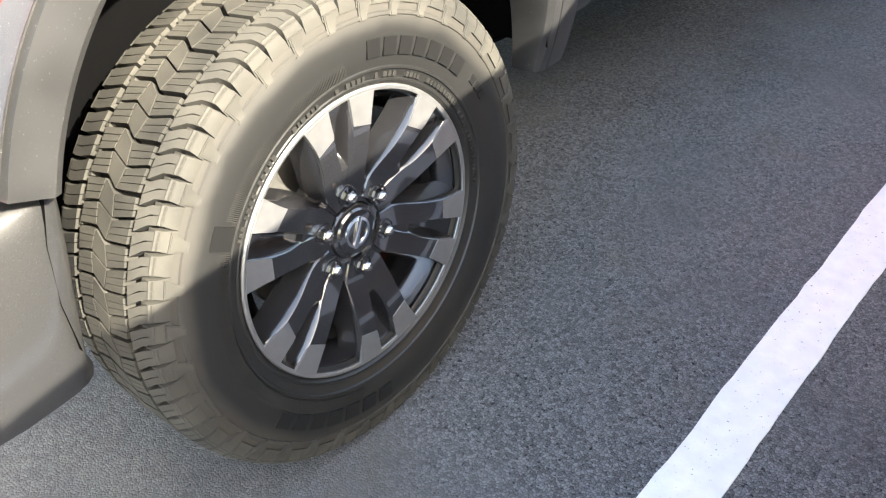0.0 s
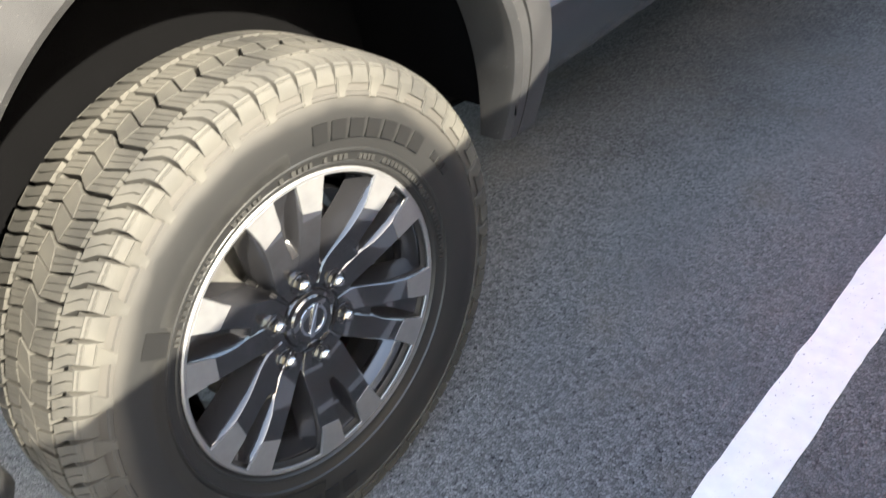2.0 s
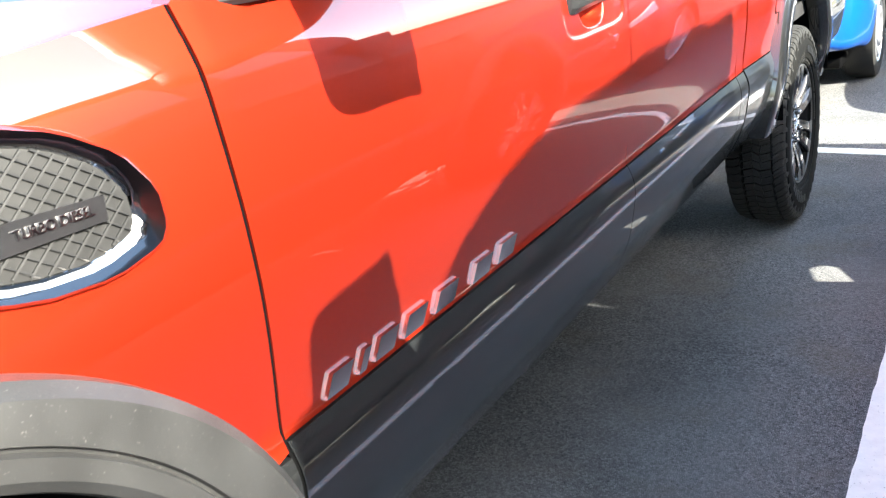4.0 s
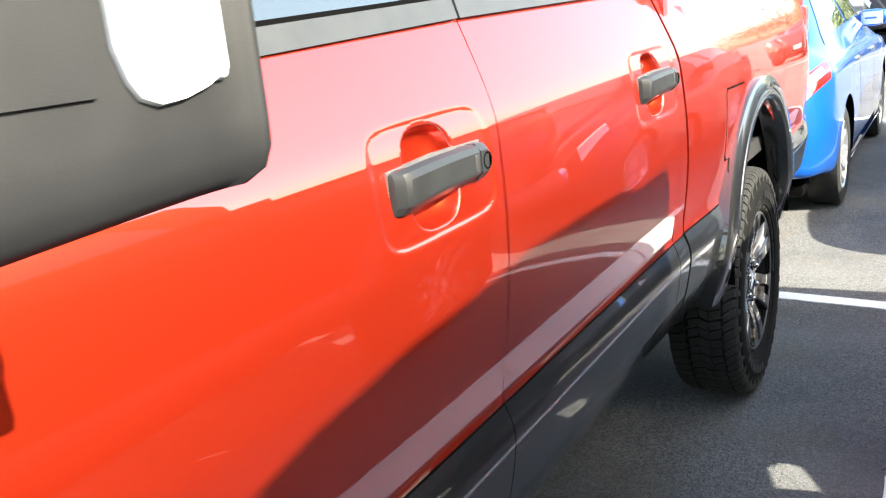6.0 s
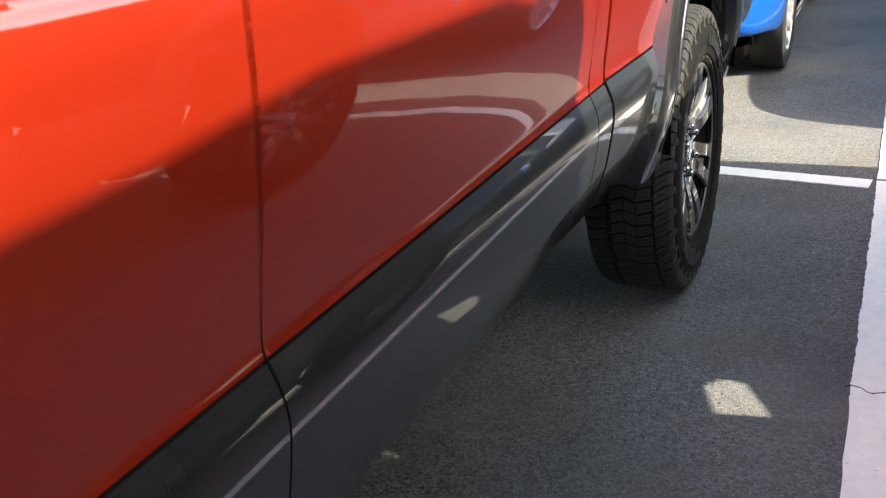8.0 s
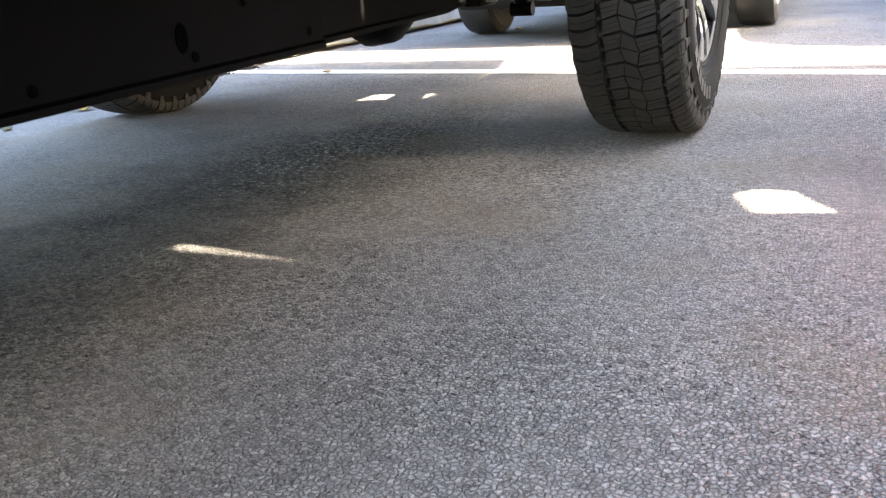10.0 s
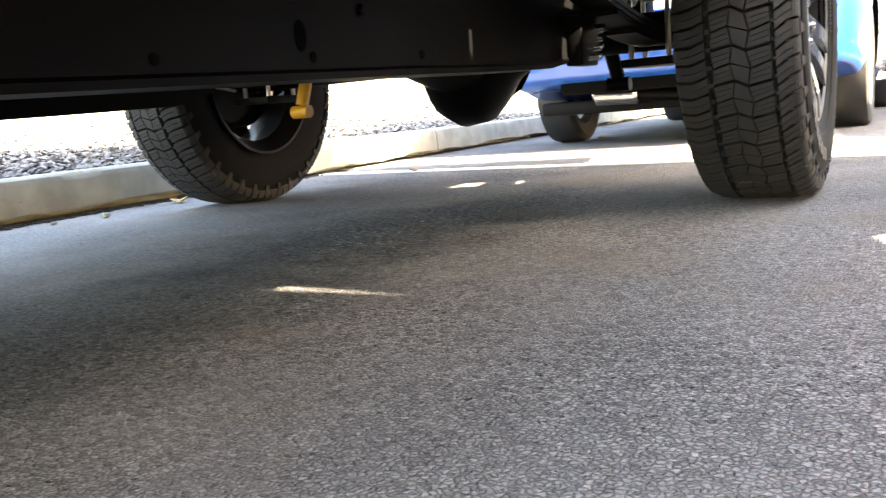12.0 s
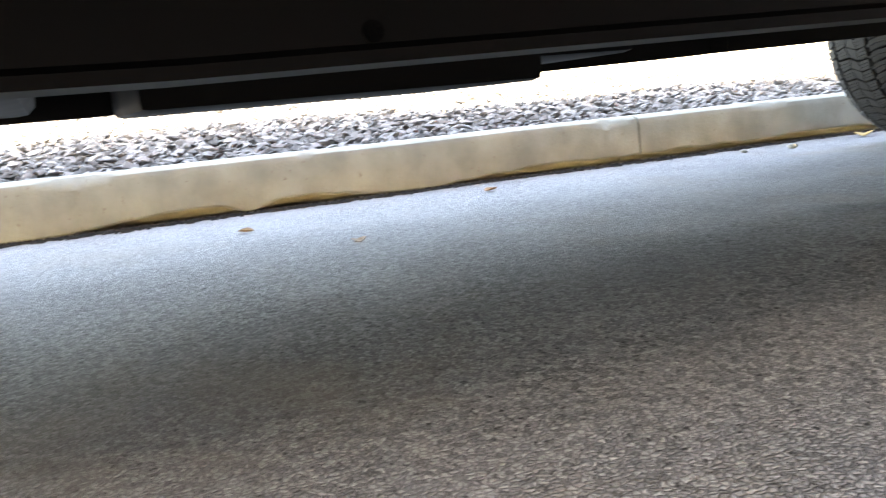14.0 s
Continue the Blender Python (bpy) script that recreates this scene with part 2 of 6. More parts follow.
M["glass"] = mat("tinted_window_glass", (0.02, 0.026, 0.026), 0.02, coat=1.0, coat_rough=0.0, coat_ior=2.2, spec=0.6)
M["seal"] = mat("satin_belt_trim", (0.055, 0.055, 0.055), 0.35, metal=0.3, vary=0.1, scale=30)
M["blue"] = mat("blue_paint", (0.003, 0.095, 0.46), 0.32, metal=0.35, coat=1.0, coat_rough=0.03, vary=0.06, scale=800)
M["lamp_red"] = mat("red_lamp_lens", (0.5, 0.01, 0.008), 0.1, coat=1.0)
M["lamp_clear"] = mat("clear_lamp_lens", (0.75, 0.75, 0.76), 0.08, coat=1.0)
M["dark_paint"] = mat("dark_grey_paint", (0.018, 0.018, 0.021), 0.4, metal=0.3, coat=0.3, coat_ior=1.5, vary=0.05, scale=800)
M["near_black"] = mat("charcoal_paint", (0.006, 0.006, 0.0068), 0.4, spec=0.15, coat=0.5, coat_ior=1.4, vary=0.1, scale=800)
M["alloy"] = mat("silver_alloy", (0.55, 0.55, 0.56), 0.3, metal=0.8, vary=0.05, scale=50)


# ---- mesh helpers ----
def part(name, bm, material, parent=None, label="", sharp=32.0, kind="", category=""):
    """Links a bmesh as one mesh object under its thing, smooth but for edges sharper than the angle given."""
    bmesh.ops.recalc_face_normals(bm, faces=bm.faces)
    lim = radians(sharp)
    for f in bm.faces:
        f.smooth = True
    for e in bm.edges:
        if len(e.link_faces) == 2 and e.calc_face_angle(0) > lim:
            e.smooth = False
    me = bpy.data.meshes.new(name)
    bm.to_mesh(me)
    bm.free()
    for m_ in (material if isinstance(material, (list, tuple)) else [material]):
        me.materials.append(m_)
    ob = new(name, me)
    if parent is not None:
        ob.parent = parent
    return tagged(ob, label, category, "", kind)


def empty(name, label, category, group="", at=(0, 0, 0)):
    ob = new(name)
    ob.location = at
    return tagged(ob, label, category, group)


def add_box(bm, lo, hi, bevel=0.0, seg=2):
    m = Matrix.LocRotScale([(a + b) / 2 for a, b in zip(lo, hi)], None, [abs(b - a) for a, b in zip(lo, hi)])
    vs = bmesh.ops.create_cube(bm, size=1.0, matrix=m)["verts"]
    if bevel:
        es = list({e for v in vs for e in v.link_edges})
        bmesh.ops.bevel(bm, geom=es, offset=bevel, segments=seg, profile=0.6, affect="EDGES")
    return bm


def box(lo, hi, bevel=0.0, seg=2):
    return add_box(bmesh.new(), lo, hi, bevel, seg)


def add_lathe(bm, profile, n=64, centre=(0, 0, 0), a0=0.0, a1=360.0):
    """Turns a profile of (radius, x) round the x axis."""
    full = a1 - a0 >= 359.9
    rows = []
    for i in range(n if full else n + 1):
        a = radians(a0 + (a1 - a0) * i / n)
        rows.append([bm.verts.new((centre[0] + x, centre[1] + r * math.cos(a), centre[2] + r * math.sin(a))) for r, x in profile])
    for i in range(len(rows) if full else len(rows) - 1):
        A, B = rows[i], rows[(i + 1) % len(rows)]
        for j in range(len(profile) - 1):
            bm.faces.new((A[j], A[j + 1], B[j + 1], B[j]))
    return bm


def lathe(profile, n=64, centre=(0, 0, 0), a0=0.0, a1=360.0):
    return add_lathe(bmesh.new(), profile, n, centre, a0, a1)


def add_tube(bm, pts, r, n=12, caps=True):
    pts = [Vector(p) for p in pts]
    rings = []
    for i, p in enumerate(pts):
        d = (pts[min(i + 1, len(pts) - 1)] - pts[max(i - 1, 0)]).normalized()
        a = d.orthogonal().normalized() if not rings else (rings_a - d * rings_a.dot(d)).normalized()
        rings_a = a
        b = d.cross(a)
        rr = r[i] if isinstance(r, (list, tuple)) else r
        rings.append([bm.verts.new(p + (a * math.cos(2 * math.pi * k / n) + b * math.sin(2 * math.pi * k / n)) * rr) for k in range(n)])
    for A, B in zip(rings, rings[1:]):
        for k in range(n):
            bm.faces.new((A[k], A[(k + 1) % n], B[(k + 1) % n], B[k]))
    if caps:
        bm.faces.new(rings[0]), bm.faces.new(rings[-1])
    return bm


def tube(pts, r, n=12, caps=True):
    return add_tube(bmesh.new(), pts, r, n, caps)


def add_loft(bm, rings, closed=True, caps=True):
    rows = [[bm.verts.new(p) for p in ring] for ring in rings]
    n = len(rows[0])
    for A, B in zip(rows, rows[1:]):
        for k in range(n if closed else n - 1):
            bm.faces.new((A[k], A[(k + 1) % n], B[(k + 1) % n], B[k]))
    if caps and closed:
        bm.faces.new(rows[0]), bm.faces.new(rows[-1])
    return bm


def loft(rings, closed=True, caps=True):
    return add_loft(bmesh.new(), rings, closed, caps)


def lerp_table(table, t):
    """Smooth value from rows of (t, value)."""
    if t <= table[0][0]:
        return table[0][1]
    for (a, va), (b, vb) in zip(table, table[1:]):
        if t <= b:
            k = (t - a) / (b - a)
            return va + (vb - va) * k
    return table[-1][1]


def smooth_table(table, t, w=0.02):
    return sum(lerp_table(table, t + w * k) for k in (-2, -1, 0, 1, 2)) / 5


def add_panel(bm, outline, fx, depth=0.03, dy=0.1, dz=0.04, flip=None):
    """A curved sheet with turned-in edges: an outline in (y, z) laid on the surface x = fx(y, z)."""
    b2 = bmesh.new()
    f = b2.faces.new([b2.verts.new((0, y, z)) for y, z in outline])
    bmesh.ops.triangulate(b2, faces=[f])
    ys, zs = [p[0] for p in outline], [p[1] for p in outline]
    for lo, hi, step, axis in ((min(ys), max(ys), dy, 1), (min(zs), max(zs), dz, 2)):
        k = math.floor(lo / step) + 1
        while k * step < hi:
            co, no = [0, 0, 0], [0, 0, 0]
            co[axis], no[axis] = k * step, 1
            bmesh.ops.bisect_plane(b2, geom=b2.verts[:] + b2.edges[:] + b2.faces[:], plane_co=co, plane_no=no)
            k += 1
    for v in b2.verts:
        v.co.x = fx(v.co.y, v.co.z)
    if depth:
        rim = [e for e in b2.edges if e.is_boundary]
        for e in rim:
            e.smooth = False
        r = bmesh.ops.extrude_edge_only(b2, edges=rim)
        for v in r["geom"]:
            if isinstance(v, bmesh.types.BMVert):
                v.co.x -= depth
    bmesh.ops.recalc_face_normals(b2, faces=b2.faces)
    if flip is not None:
        for v in b2.verts:
            v.co.x = flip - v.co.x
    me = bpy.data.meshes.new("tmp")
    b2.to_mesh(me)
    b2.free()
    bm.from_mesh(me)
    bpy.data.meshes.remove(me)
    return bm


def panel(outline, fx, depth=0.03, dy=0.1, dz=0.04, flip=None):
    return add_panel(bmesh.new(), outline, fx, depth, dy, dz, flip)


def arc(cy, cz, r, a0, a1, n=16):
    return [(cy + r * math.cos(radians(a0 + (a1 - a0) * i / n)), cz + r * math.sin(radians(a0 + (a1 - a0) * i / n))) for i in range(n + 1)]


# ---- ground, lines, kerb ----
def ground():
    """One sheet to the horizon; finer quads near the vehicles with a slight unevenness."""
    bm = bmesh.new()
    xs = [-400, -120, -40, -12, -6, -2.30] + [-2 + 0.5 * i for i in range(14)] + [6, 12, 40, 120, 400]
    ys = [-400, -120, -40, -12] + [-5 + 0.5 * i for i in range(50)] + [30, 60, 120, 400]
    grid = [[bm.verts.new((x, y, 0.0)) for y in ys] for x in xs]
    for i in range(len(xs) - 1):
        for j in range(len(ys) - 1):
            bm.faces.new((grid[i][j], grid[i + 1][j], grid[i + 1][j + 1], grid[i][j + 1]))
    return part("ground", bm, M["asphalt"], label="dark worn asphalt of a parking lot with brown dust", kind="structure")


def painted_line(name, pts, width, label):
    """A thin coat of paint with ragged edges along a centre line of (x, y)."""
    bm = bmesh.new()
    rng = random.Random(len(label))
    top_l, top_r = [], []
    for (x0, y0), (x1, y1) in zip(pts, pts[1:]):
        d = Vector((x1 - x0, y1 - y0))
        n = max(2, int(d.length / 0.012)) if d.length < 9 else max(2, int(d.length / 0.04))
        nrm = Vector((-d.y, d.x)).normalized()
        for i in range(n):
            p = Vector((x0, y0)) + d * (i / n)
            wl = width / 2 + rng.uniform(-1, 1) * 0.0022 + 0.003 * noise.noise((p.x * 9, p.y * 9, 1))
            wr = width / 2 + rng.uniform(-1, 1) * 0.0022 + 0.003 * noise.noise((p.x * 9, p.y * 9, 7))
            top_l.append(p + nrm * wl)
            top_r.append(p - nrm * wr)
    L_, L0 = [[bm.verts.new((p.x, p.y, h)) for p in top_l] for h in (0.004, 0.0005)]
    R_, R0 = [[bm.verts.new((p.x, p.y, h)) for p in top_r] for h in (0.004, 0.0005)]
    for i in range(len(L_) - 1):
        bm.faces.new((L_[i], R_[i], R_[i + 1], L_[i + 1]))
        bm.faces.new((L0[i], L_[i], L_[i + 1], L0[i + 1]))
        bm.faces.new((R_[i], R0[i], R0[i + 1], R_[i + 1]))
    return part(name, bm, M["line"], label=label, kind="structure")


ground()
painted_line("line_stall_long", [(0.489, -6.0), (0.489, 3.2), (0.506, 4.78)], 0.108, "white painted stall line with ragged edges on asphalt")
painted_line("line_stall_rear", [(0.507, 4.785), (0.562, 9.98)], 0.11, "white painted line running on beside the blue car, on asphalt")
painted_line("line_across_near", [(-2.29, 5.02), (-0.12, 4.80), (0.444, 4.727)], 0.095, "white painted line across the stall end, on asphalt")
painted_line("line_across_side", [(0.57, 4.712), (5.5, 4.3)], 0.095, "white painted line between the neighbouring stalls, on asphalt")
painted_line("line_across_far", [(-2.29, 10.6), (0.0, 10.33), (0.75, 10.1), (6.0, 9.6)], 0.12, "white painted line across the far stall end, on asphalt")
painted_line("line_aisle", [(-4.0, 19.9), (7.0, 18.0)], 0.12, "white painted line beyond the driving aisle, on asphalt")
painted_line("line_far_stall", [(0.72, 18.9), (0.80, 25.0)], 0.12, "white painted line of a far stall, on asphalt")


def kerb():
    """Concrete kerb blocks, each about three metres long, with chipped rounded edges."""
    root = empty("kerb", "weathered tan concrete kerb with chipped edges beside the gravel bed", "kerb")
    root["kind"] = "structure"
    rng = random.Random(4)
    y = -6.0
    while y < 16.0:
        ln = 3.05
        n = 150
        rings = []
        for i in range(n + 1):
            yy = y + 0.004 + (ln - 0.008) * i / n
            chip = max(0.0, noise.noise((yy * 3.1, 2.0, 5.0)) - 0.28) * 0.02 + 0.007 * math.exp(-((yy - 3.03) / 0.014) ** 2) + 0.004 * math.exp(-((yy - 2.037) / 0.016) ** 2)
            w = 0.003 * noise.noise((yy * 7, 0, 0))
            top = 0.148 + 0.003 * noise.noise((yy * 2, 4, 0))
            x0 = -2.305 + w
            # the foot is washed out into a shallow dark hollow
            cut = 0.004 + 0.026 * min(1.0, max(0.0, 0.75 + 1.3 * noise.noise((yy * 1.9, 8, 3)) + 0.35 * noise.noise((yy * 11, 1, 3)))) * (1 - math.exp(-((yy - 1.875) / 0.05) ** 2))
            rings.append([(x0 - 0.12, yy, -0.05), (x0 - 0.12, yy, cut - 0.006), (x0 - 0.004, yy, cut), (x0, yy, cut + 0.006), (x0 - 0.004, yy, top - 0.026 - chip), (x0 - 0.012 - chip, yy, top - 0.008 - chip * 0.5),
                          (x0 - 0.028 - chip, yy, top), (x0 - 0.135, yy, top), (x0 - 0.15, yy, top - 0.01), (x0 - 0.15, yy, -0.05)])
        part("kerb_block", loft(rings), M["kerb"], root)
        y += ln
    return root


kerb()


def gravel_bed():
    """Raised planting bed: soil sheet under many loose stones."""
    soil = mat("bed_soil", (0.03, 0.027, 0.024), 0.95, vary=0.4, scale=18, bump=1.0, bump_scale=60)
    bm = bmesh.new()
    xs = [-2.455, -2.9, -3.4, -4.2, -5.4, -7.0, -9.0]
    ys = [-8 + i * 0.8 for i in range(34)]
    g = [[bm.verts.new((x, y, 0.10 + 0.068 * (min(4, -2.455 - x)) ** 0.9 + 0.015 * noise.noise((x, y, 0)))) for y in ys] for x in xs]
    for i in range(len(xs) - 1):
        for j in range(len(ys) - 1):
            bm.faces.new((g[i][j], g[i + 1][j], g[i + 1][j + 1], g[i][j + 1]))
    part("planting_bed", bm, soil, label="brown soil of a raised planting bed behind the kerb", kind="structure")
    stone = mat("bed_stone", (0.060, 0.061, 0.062), 0.9, vary=0.35, scale=30, bump=0.5, bump_scale=200)
    nt = stone.node_tree
    geo = nt.nodes.new("ShaderNodeNewGeometry")
    mr = nt.nodes.new("ShaderNodeMapRange")
    mr.inputs["To Min"].default_value, mr.inputs["To Max"].default_value = 0.4, 2.9
    nt.links.new(geo.outputs["Random Per Island"], mr.inputs["Value"])
    hsv = nt.nodes.new("ShaderNodeHueSaturation")
    src = nt.nodes["Principled BSDF"].inputs["Base Color"].links[0].from_socket
    nt.links.new(src, hsv.inputs["Color"])
    nt.links.new(mr.outputs["Result"], hsv.inputs["Value"])
    nt.links.new(hsv.outputs["Color"], nt.nodes["Principled BSDF"].inputs["Base Color"])
    rng = random.Random(9)
    verts, faces = [], []
    base = [(1, 0, 0), (0, 1, 0), (-1, 0, 0), (0, -1, 0), (0, 0, 1), (0, 0, -1), (0.6, 0.6, 0.5), (-0.6, 0.5, 0.6)]
    tri = [(0, 6, 4), (0, 1, 6), (6, 1, 7), (6, 7, 4), (1, 2, 7), (7, 2, 4), (2, 3, 4), (3, 0, 4), (1, 0, 5), (2, 1, 5), (3, 2, 5), (0, 3, 5)]
    for k in range(40000):
        u = rng.random() ** 1.7
        x = -2.47 - 5.2 * u
        y = rng.uniform(-4.5, 12.0)
        s = rng.uniform(0.008, 0.024) * (1 + 0.7 * u)
        z = 0.105 + 0.068 * (min(4, -2.455 - x)) ** 0.9 + 0.015 * noise.noise((x, y, 0)) + rng.uniform(0, 0.014)
        rot = Euler((rng.uniform(-0.5, 0.5), rng.uniform(-0.5, 0.5), rng.uniform(0, 6.3))).to_matrix()
        sc = Vector((s * rng.uniform(0.8, 1.7), s * rng.uniform(0.6, 1.1), s * rng.uniform(0.35, 0.7)))
        n0 = len(verts)
        for b in base:
            p = rot @ Vector((b[0] * sc.x, b[1] * sc.y, b[2] * sc.z))
            verts.append((x + p.x, y + p.y, z + p.z))
        faces += [tuple(n0 + i for i in t) for t in tri]
    me = bpy.data.meshes.new("gravel")
    me.from_pydata(verts, [], faces)
    me.materials.append(stone)
    tagged(new("gravel", me), "grey and brown bark and stone chips covering the bed", "gravel", kind="stuff")


gravel_bed()

# ---- truck wheel ----
TYRE_R, PITCHES = 0.405, 37
TYRES = {}


def crown(u):
    """Tread radius across the width; u from -0.135 (inner) to 0.135 (outer)."""
    a = abs(u)
    return TYRE_R - 0.25 * a * a - (0.0 if a < 0.095 else (a - 0.095) ** 2 * 9.0)


def tyre_mesh():
    """Carcass with sidewall ribs, and tread blocks cut by zigzag grooves and fine slits."""
    prof = [(0.232, -0.211), (0.243, -0.224), (0.27, -0.234), (0.31, -0.240), (0.345, -0.236), (0.366, -0.228), (0.378, -0.219),
            (0.384, -0.206), (0.388, -0.121), (0.384, -0.041), (0.380, -0.028), (0.375, -0.014), (0.362, -0.0075), (0.356, -0.0065), (0.3545, -0.0035), (0.350, -0.0025),
            (0.3485, -0.0045), (0.340, -0.002), (0.325, 0.0), (0.305, -0.0005), (0.288, -0.003), (0.276, -0.0065), (0.2745, -0.0045), (0.271, -0.005), (0.2695, -0.0085),
            (0.262, -0.012), (0.256, -0.014), (0.2545, -0.0125), (0.251, -0.013), (0.249, -0.017), (0.244, -0.021), (0.238, -0.024), (0.232, -0.03)]
    return lathe(prof, 120)


def add_tread(bm, poly, ang0, h1=0.0, taper=0.0007):
    """A tread block: polygon of (x, degrees), raised from the tread floor, its top drawn in a little."""
    n = len(poly)
    cx = sum(p[0] for p in poly) / n
    ca = sum(p[1] for p in poly) / n
    top, bot = [], []
    for x, a in poly:
        r = crown((x + 0.121) / 0.845)
        for lst, h, t in ((bot, -0.019, 0.0), (top, h1, taper)):
            d = Vector((cx - x, radians(ca - a) * 0.4))
            d = d.normalized() * t if d.length > 1e-6 else d
            th = radians(ang0 + a) + d.y / 0.4
            lst.append(bm.verts.new((x + d.x, (r + h) * math.cos(th), (r + h) * math.sin(th))))
    bm.faces.new(top)
    for k in range(n):
        bm.faces.new((bot[k], bot[(k + 1) % n], top[(k + 1) % n], top[k]))


def tread_mesh():
    """Zigzag lateral grooves across a wide centre rib, two grooves round it, notched shoulder blocks and keystone pads on the sidewall."""
    bm = bmesh.new()
    P = 360.0 / PITCHES
    g, s = 0.46, 0.30
    rng = random.Random(12)

    def sliced(lo, hi, ang, n, slit=0.11):
        """A block between two edges, cut by thin slits that run along them."""
        span = abs(hi[0][1] - lo[0][1])
        e = slit / 2 / max(span, 0.5)
        for i in range(n):
            t0, t1 = i / n + (e if i else 0), (i + 1) / n - (e if i < n - 1 else 0)
            q = [[(l[0] + (h[0] - l[0]) * t, l[1] + (h[1] - l[1]) * t) for l, h in zip(lo, hi)] for t in (t0, t1)]
            add_tread(bm, q[0] + q[1][::-1], ang)

    for i in range(PITCHES):
        a = i * P + 123.6
        # centre rib: left and right halves, each split by a slot, and the middle links
        sliced([(-0.161, 0.2 + g), (-0.1225, -1.0 + g)], [(-0.1585, 5.2 - s), (-0.1275, 3.9 - s)], a, 3)
        sliced([(-0.1585, 5.2 + s), (-0.1275, 3.9 + s)], [(-0.161, P + 0.2 - g), (-0.1225, P - 1.0 - g)], a, 3)
        sliced([(-0.0965, 0.8 + g), (-0.0545, -0.4 + g)], [(-0.0895, 5.65 - s), (-0.0525, 3.9 - s)], a, 3)
        sliced([(-0.0895, 5.65 + s), (-0.0525, 3.9 + s)], [(-0.0965, P + 0.8 - g), (-0.0545, P - 0.4 - g)], a, 3)
        add_tread(bm, [(-0.1212, -1 + g), (-0.0982, 0.8 + g), (-0.0915, 5.45), (-0.1262, 3.75)], a)
        add_tread(bm, [(-0.1262, 4.1), (-0.0915, 5.8), (-0.0982, P + 0.8 - g), (-0.1212, P - 1.0 - g)], a)
        for k in (0, 1):
            n = -3.44 + k * P / 2
            m = n + P / 2
            # outer shoulder, with a notch that widens over the edge
            sliced([(-0.0465, n + 0.32), (-0.026, n - 2.0 + 0.55), (-0.0185, n - 2.35 + 0.62), (-0.0105, n - 2.6 + 0.62)],
                   [(-0.0465, m - 0.32), (-0.026, m - 2.0 - 0.38), (-0.0185, m - 2.35 - 0.42), (-0.0105, m - 2.6 - 0.42)], a, 2)
            # inner shoulder
            sliced([(-0.171, n + 1.2), (-0.197, n + 2.6), (-0.2095, n + 2.9), (-0.2315, n + 3.1)],
                   [(-0.171, m + 0.5), (-0.197, m + 1.8), (-0.2095, m + 2.0), (-0.2315, m + 2.2)], a, 2)
            # tie bars in the two grooves round the tyre
            add_tread(bm, [(-0.0525, n + 1.6), (-0.0465, n + 1.9), (-0.0465, n + 2.9), (-0.0525, n + 2.7)], a, -0.0035)
            add_tread(bm, [(-0.1705, n + 3.0), (-0.1610, n + 2.8), (-0.1610, n + 4.0), (-0.1705, n + 4.3)], a, -0.0035)
            # lugs that carry the blocks down over the shoulder
            for side in (1, -1):
                c = (n + m) / 2 - 2.55 if side > 0 else (n + m) / 2 + 2.65
                rows = []
                for r, xx, hw in ((0.3935, -0.0150, 1.88), (0.385, -0.0098, 1.98), (0.376, -0.0068, 2.25), (0.3665, -0.0062, 2.38)):
                    ring = []
                    for sg in (-1, 1):
                        th = radians(a + c + sg * hw)
                        for dx in ((0.0, -0.014) if sg < 0 else (-0.014, 0.0)):
                            x = xx + dx
                            ring.append((x if side > 0 else -0.242 - x, r * math.cos(th), r * math.sin(th)))
                    rows.append(ring)
                add_loft(bm, rows)
                # keystone pad, every second lug
                if k == 0:
                    for grow, lift in ((0.0, 0.0), (-0.38, 0.0009)):
                        rows = []
                        for r, xx, hw, cc in ((0.3765 + grow * 0.004, -0.0053, 2.0 + grow, c), (0.365, -0.0048, 1.6 + grow, c + 0.4), (0.356, -0.0040, 1.3 + grow, c + 0.75), (0.3485 - grow * 0.004, -0.0014, 1.1 + grow, c + 1.0)):
                            ring = []
                            for sg in (-1, 1):
                                th = radians(a + cc + sg * hw)
                                for dx in ((0.0, -0.006) if sg < 0 else (-0.006, 0.0)):
                                    x = xx + dx + lift
                                    ring.append((x if side > 0 else -0.242 - x, r * math.cos(th), r * math.sin(th)))
                            rows.append(ring)
                        add_loft(bm, rows)
    return bm


def arc_bar(bm, a0, a1, r0, r1, x0, x1, n=4):
    """A raised bar on the sidewall between two angles and radii."""
    rows = []
    for i in range(n + 1):
        th = radians(a0 + (a1 - a0) * i / n)
        rows.append([bm.verts.new((x, r * math.cos(th), r * math.sin(th))) for r, x in ((r0, x0), (r0, x1), (r1, x1), (r1, x0))])
    for A, B in zip(rows, rows[1:]):
        for k in range(3):
            bm.faces.new((A[k], A[k + 1], B[k + 1], B[k]))
    bm.faces.new(rows[0]), bm.faces.new(rows[-1])


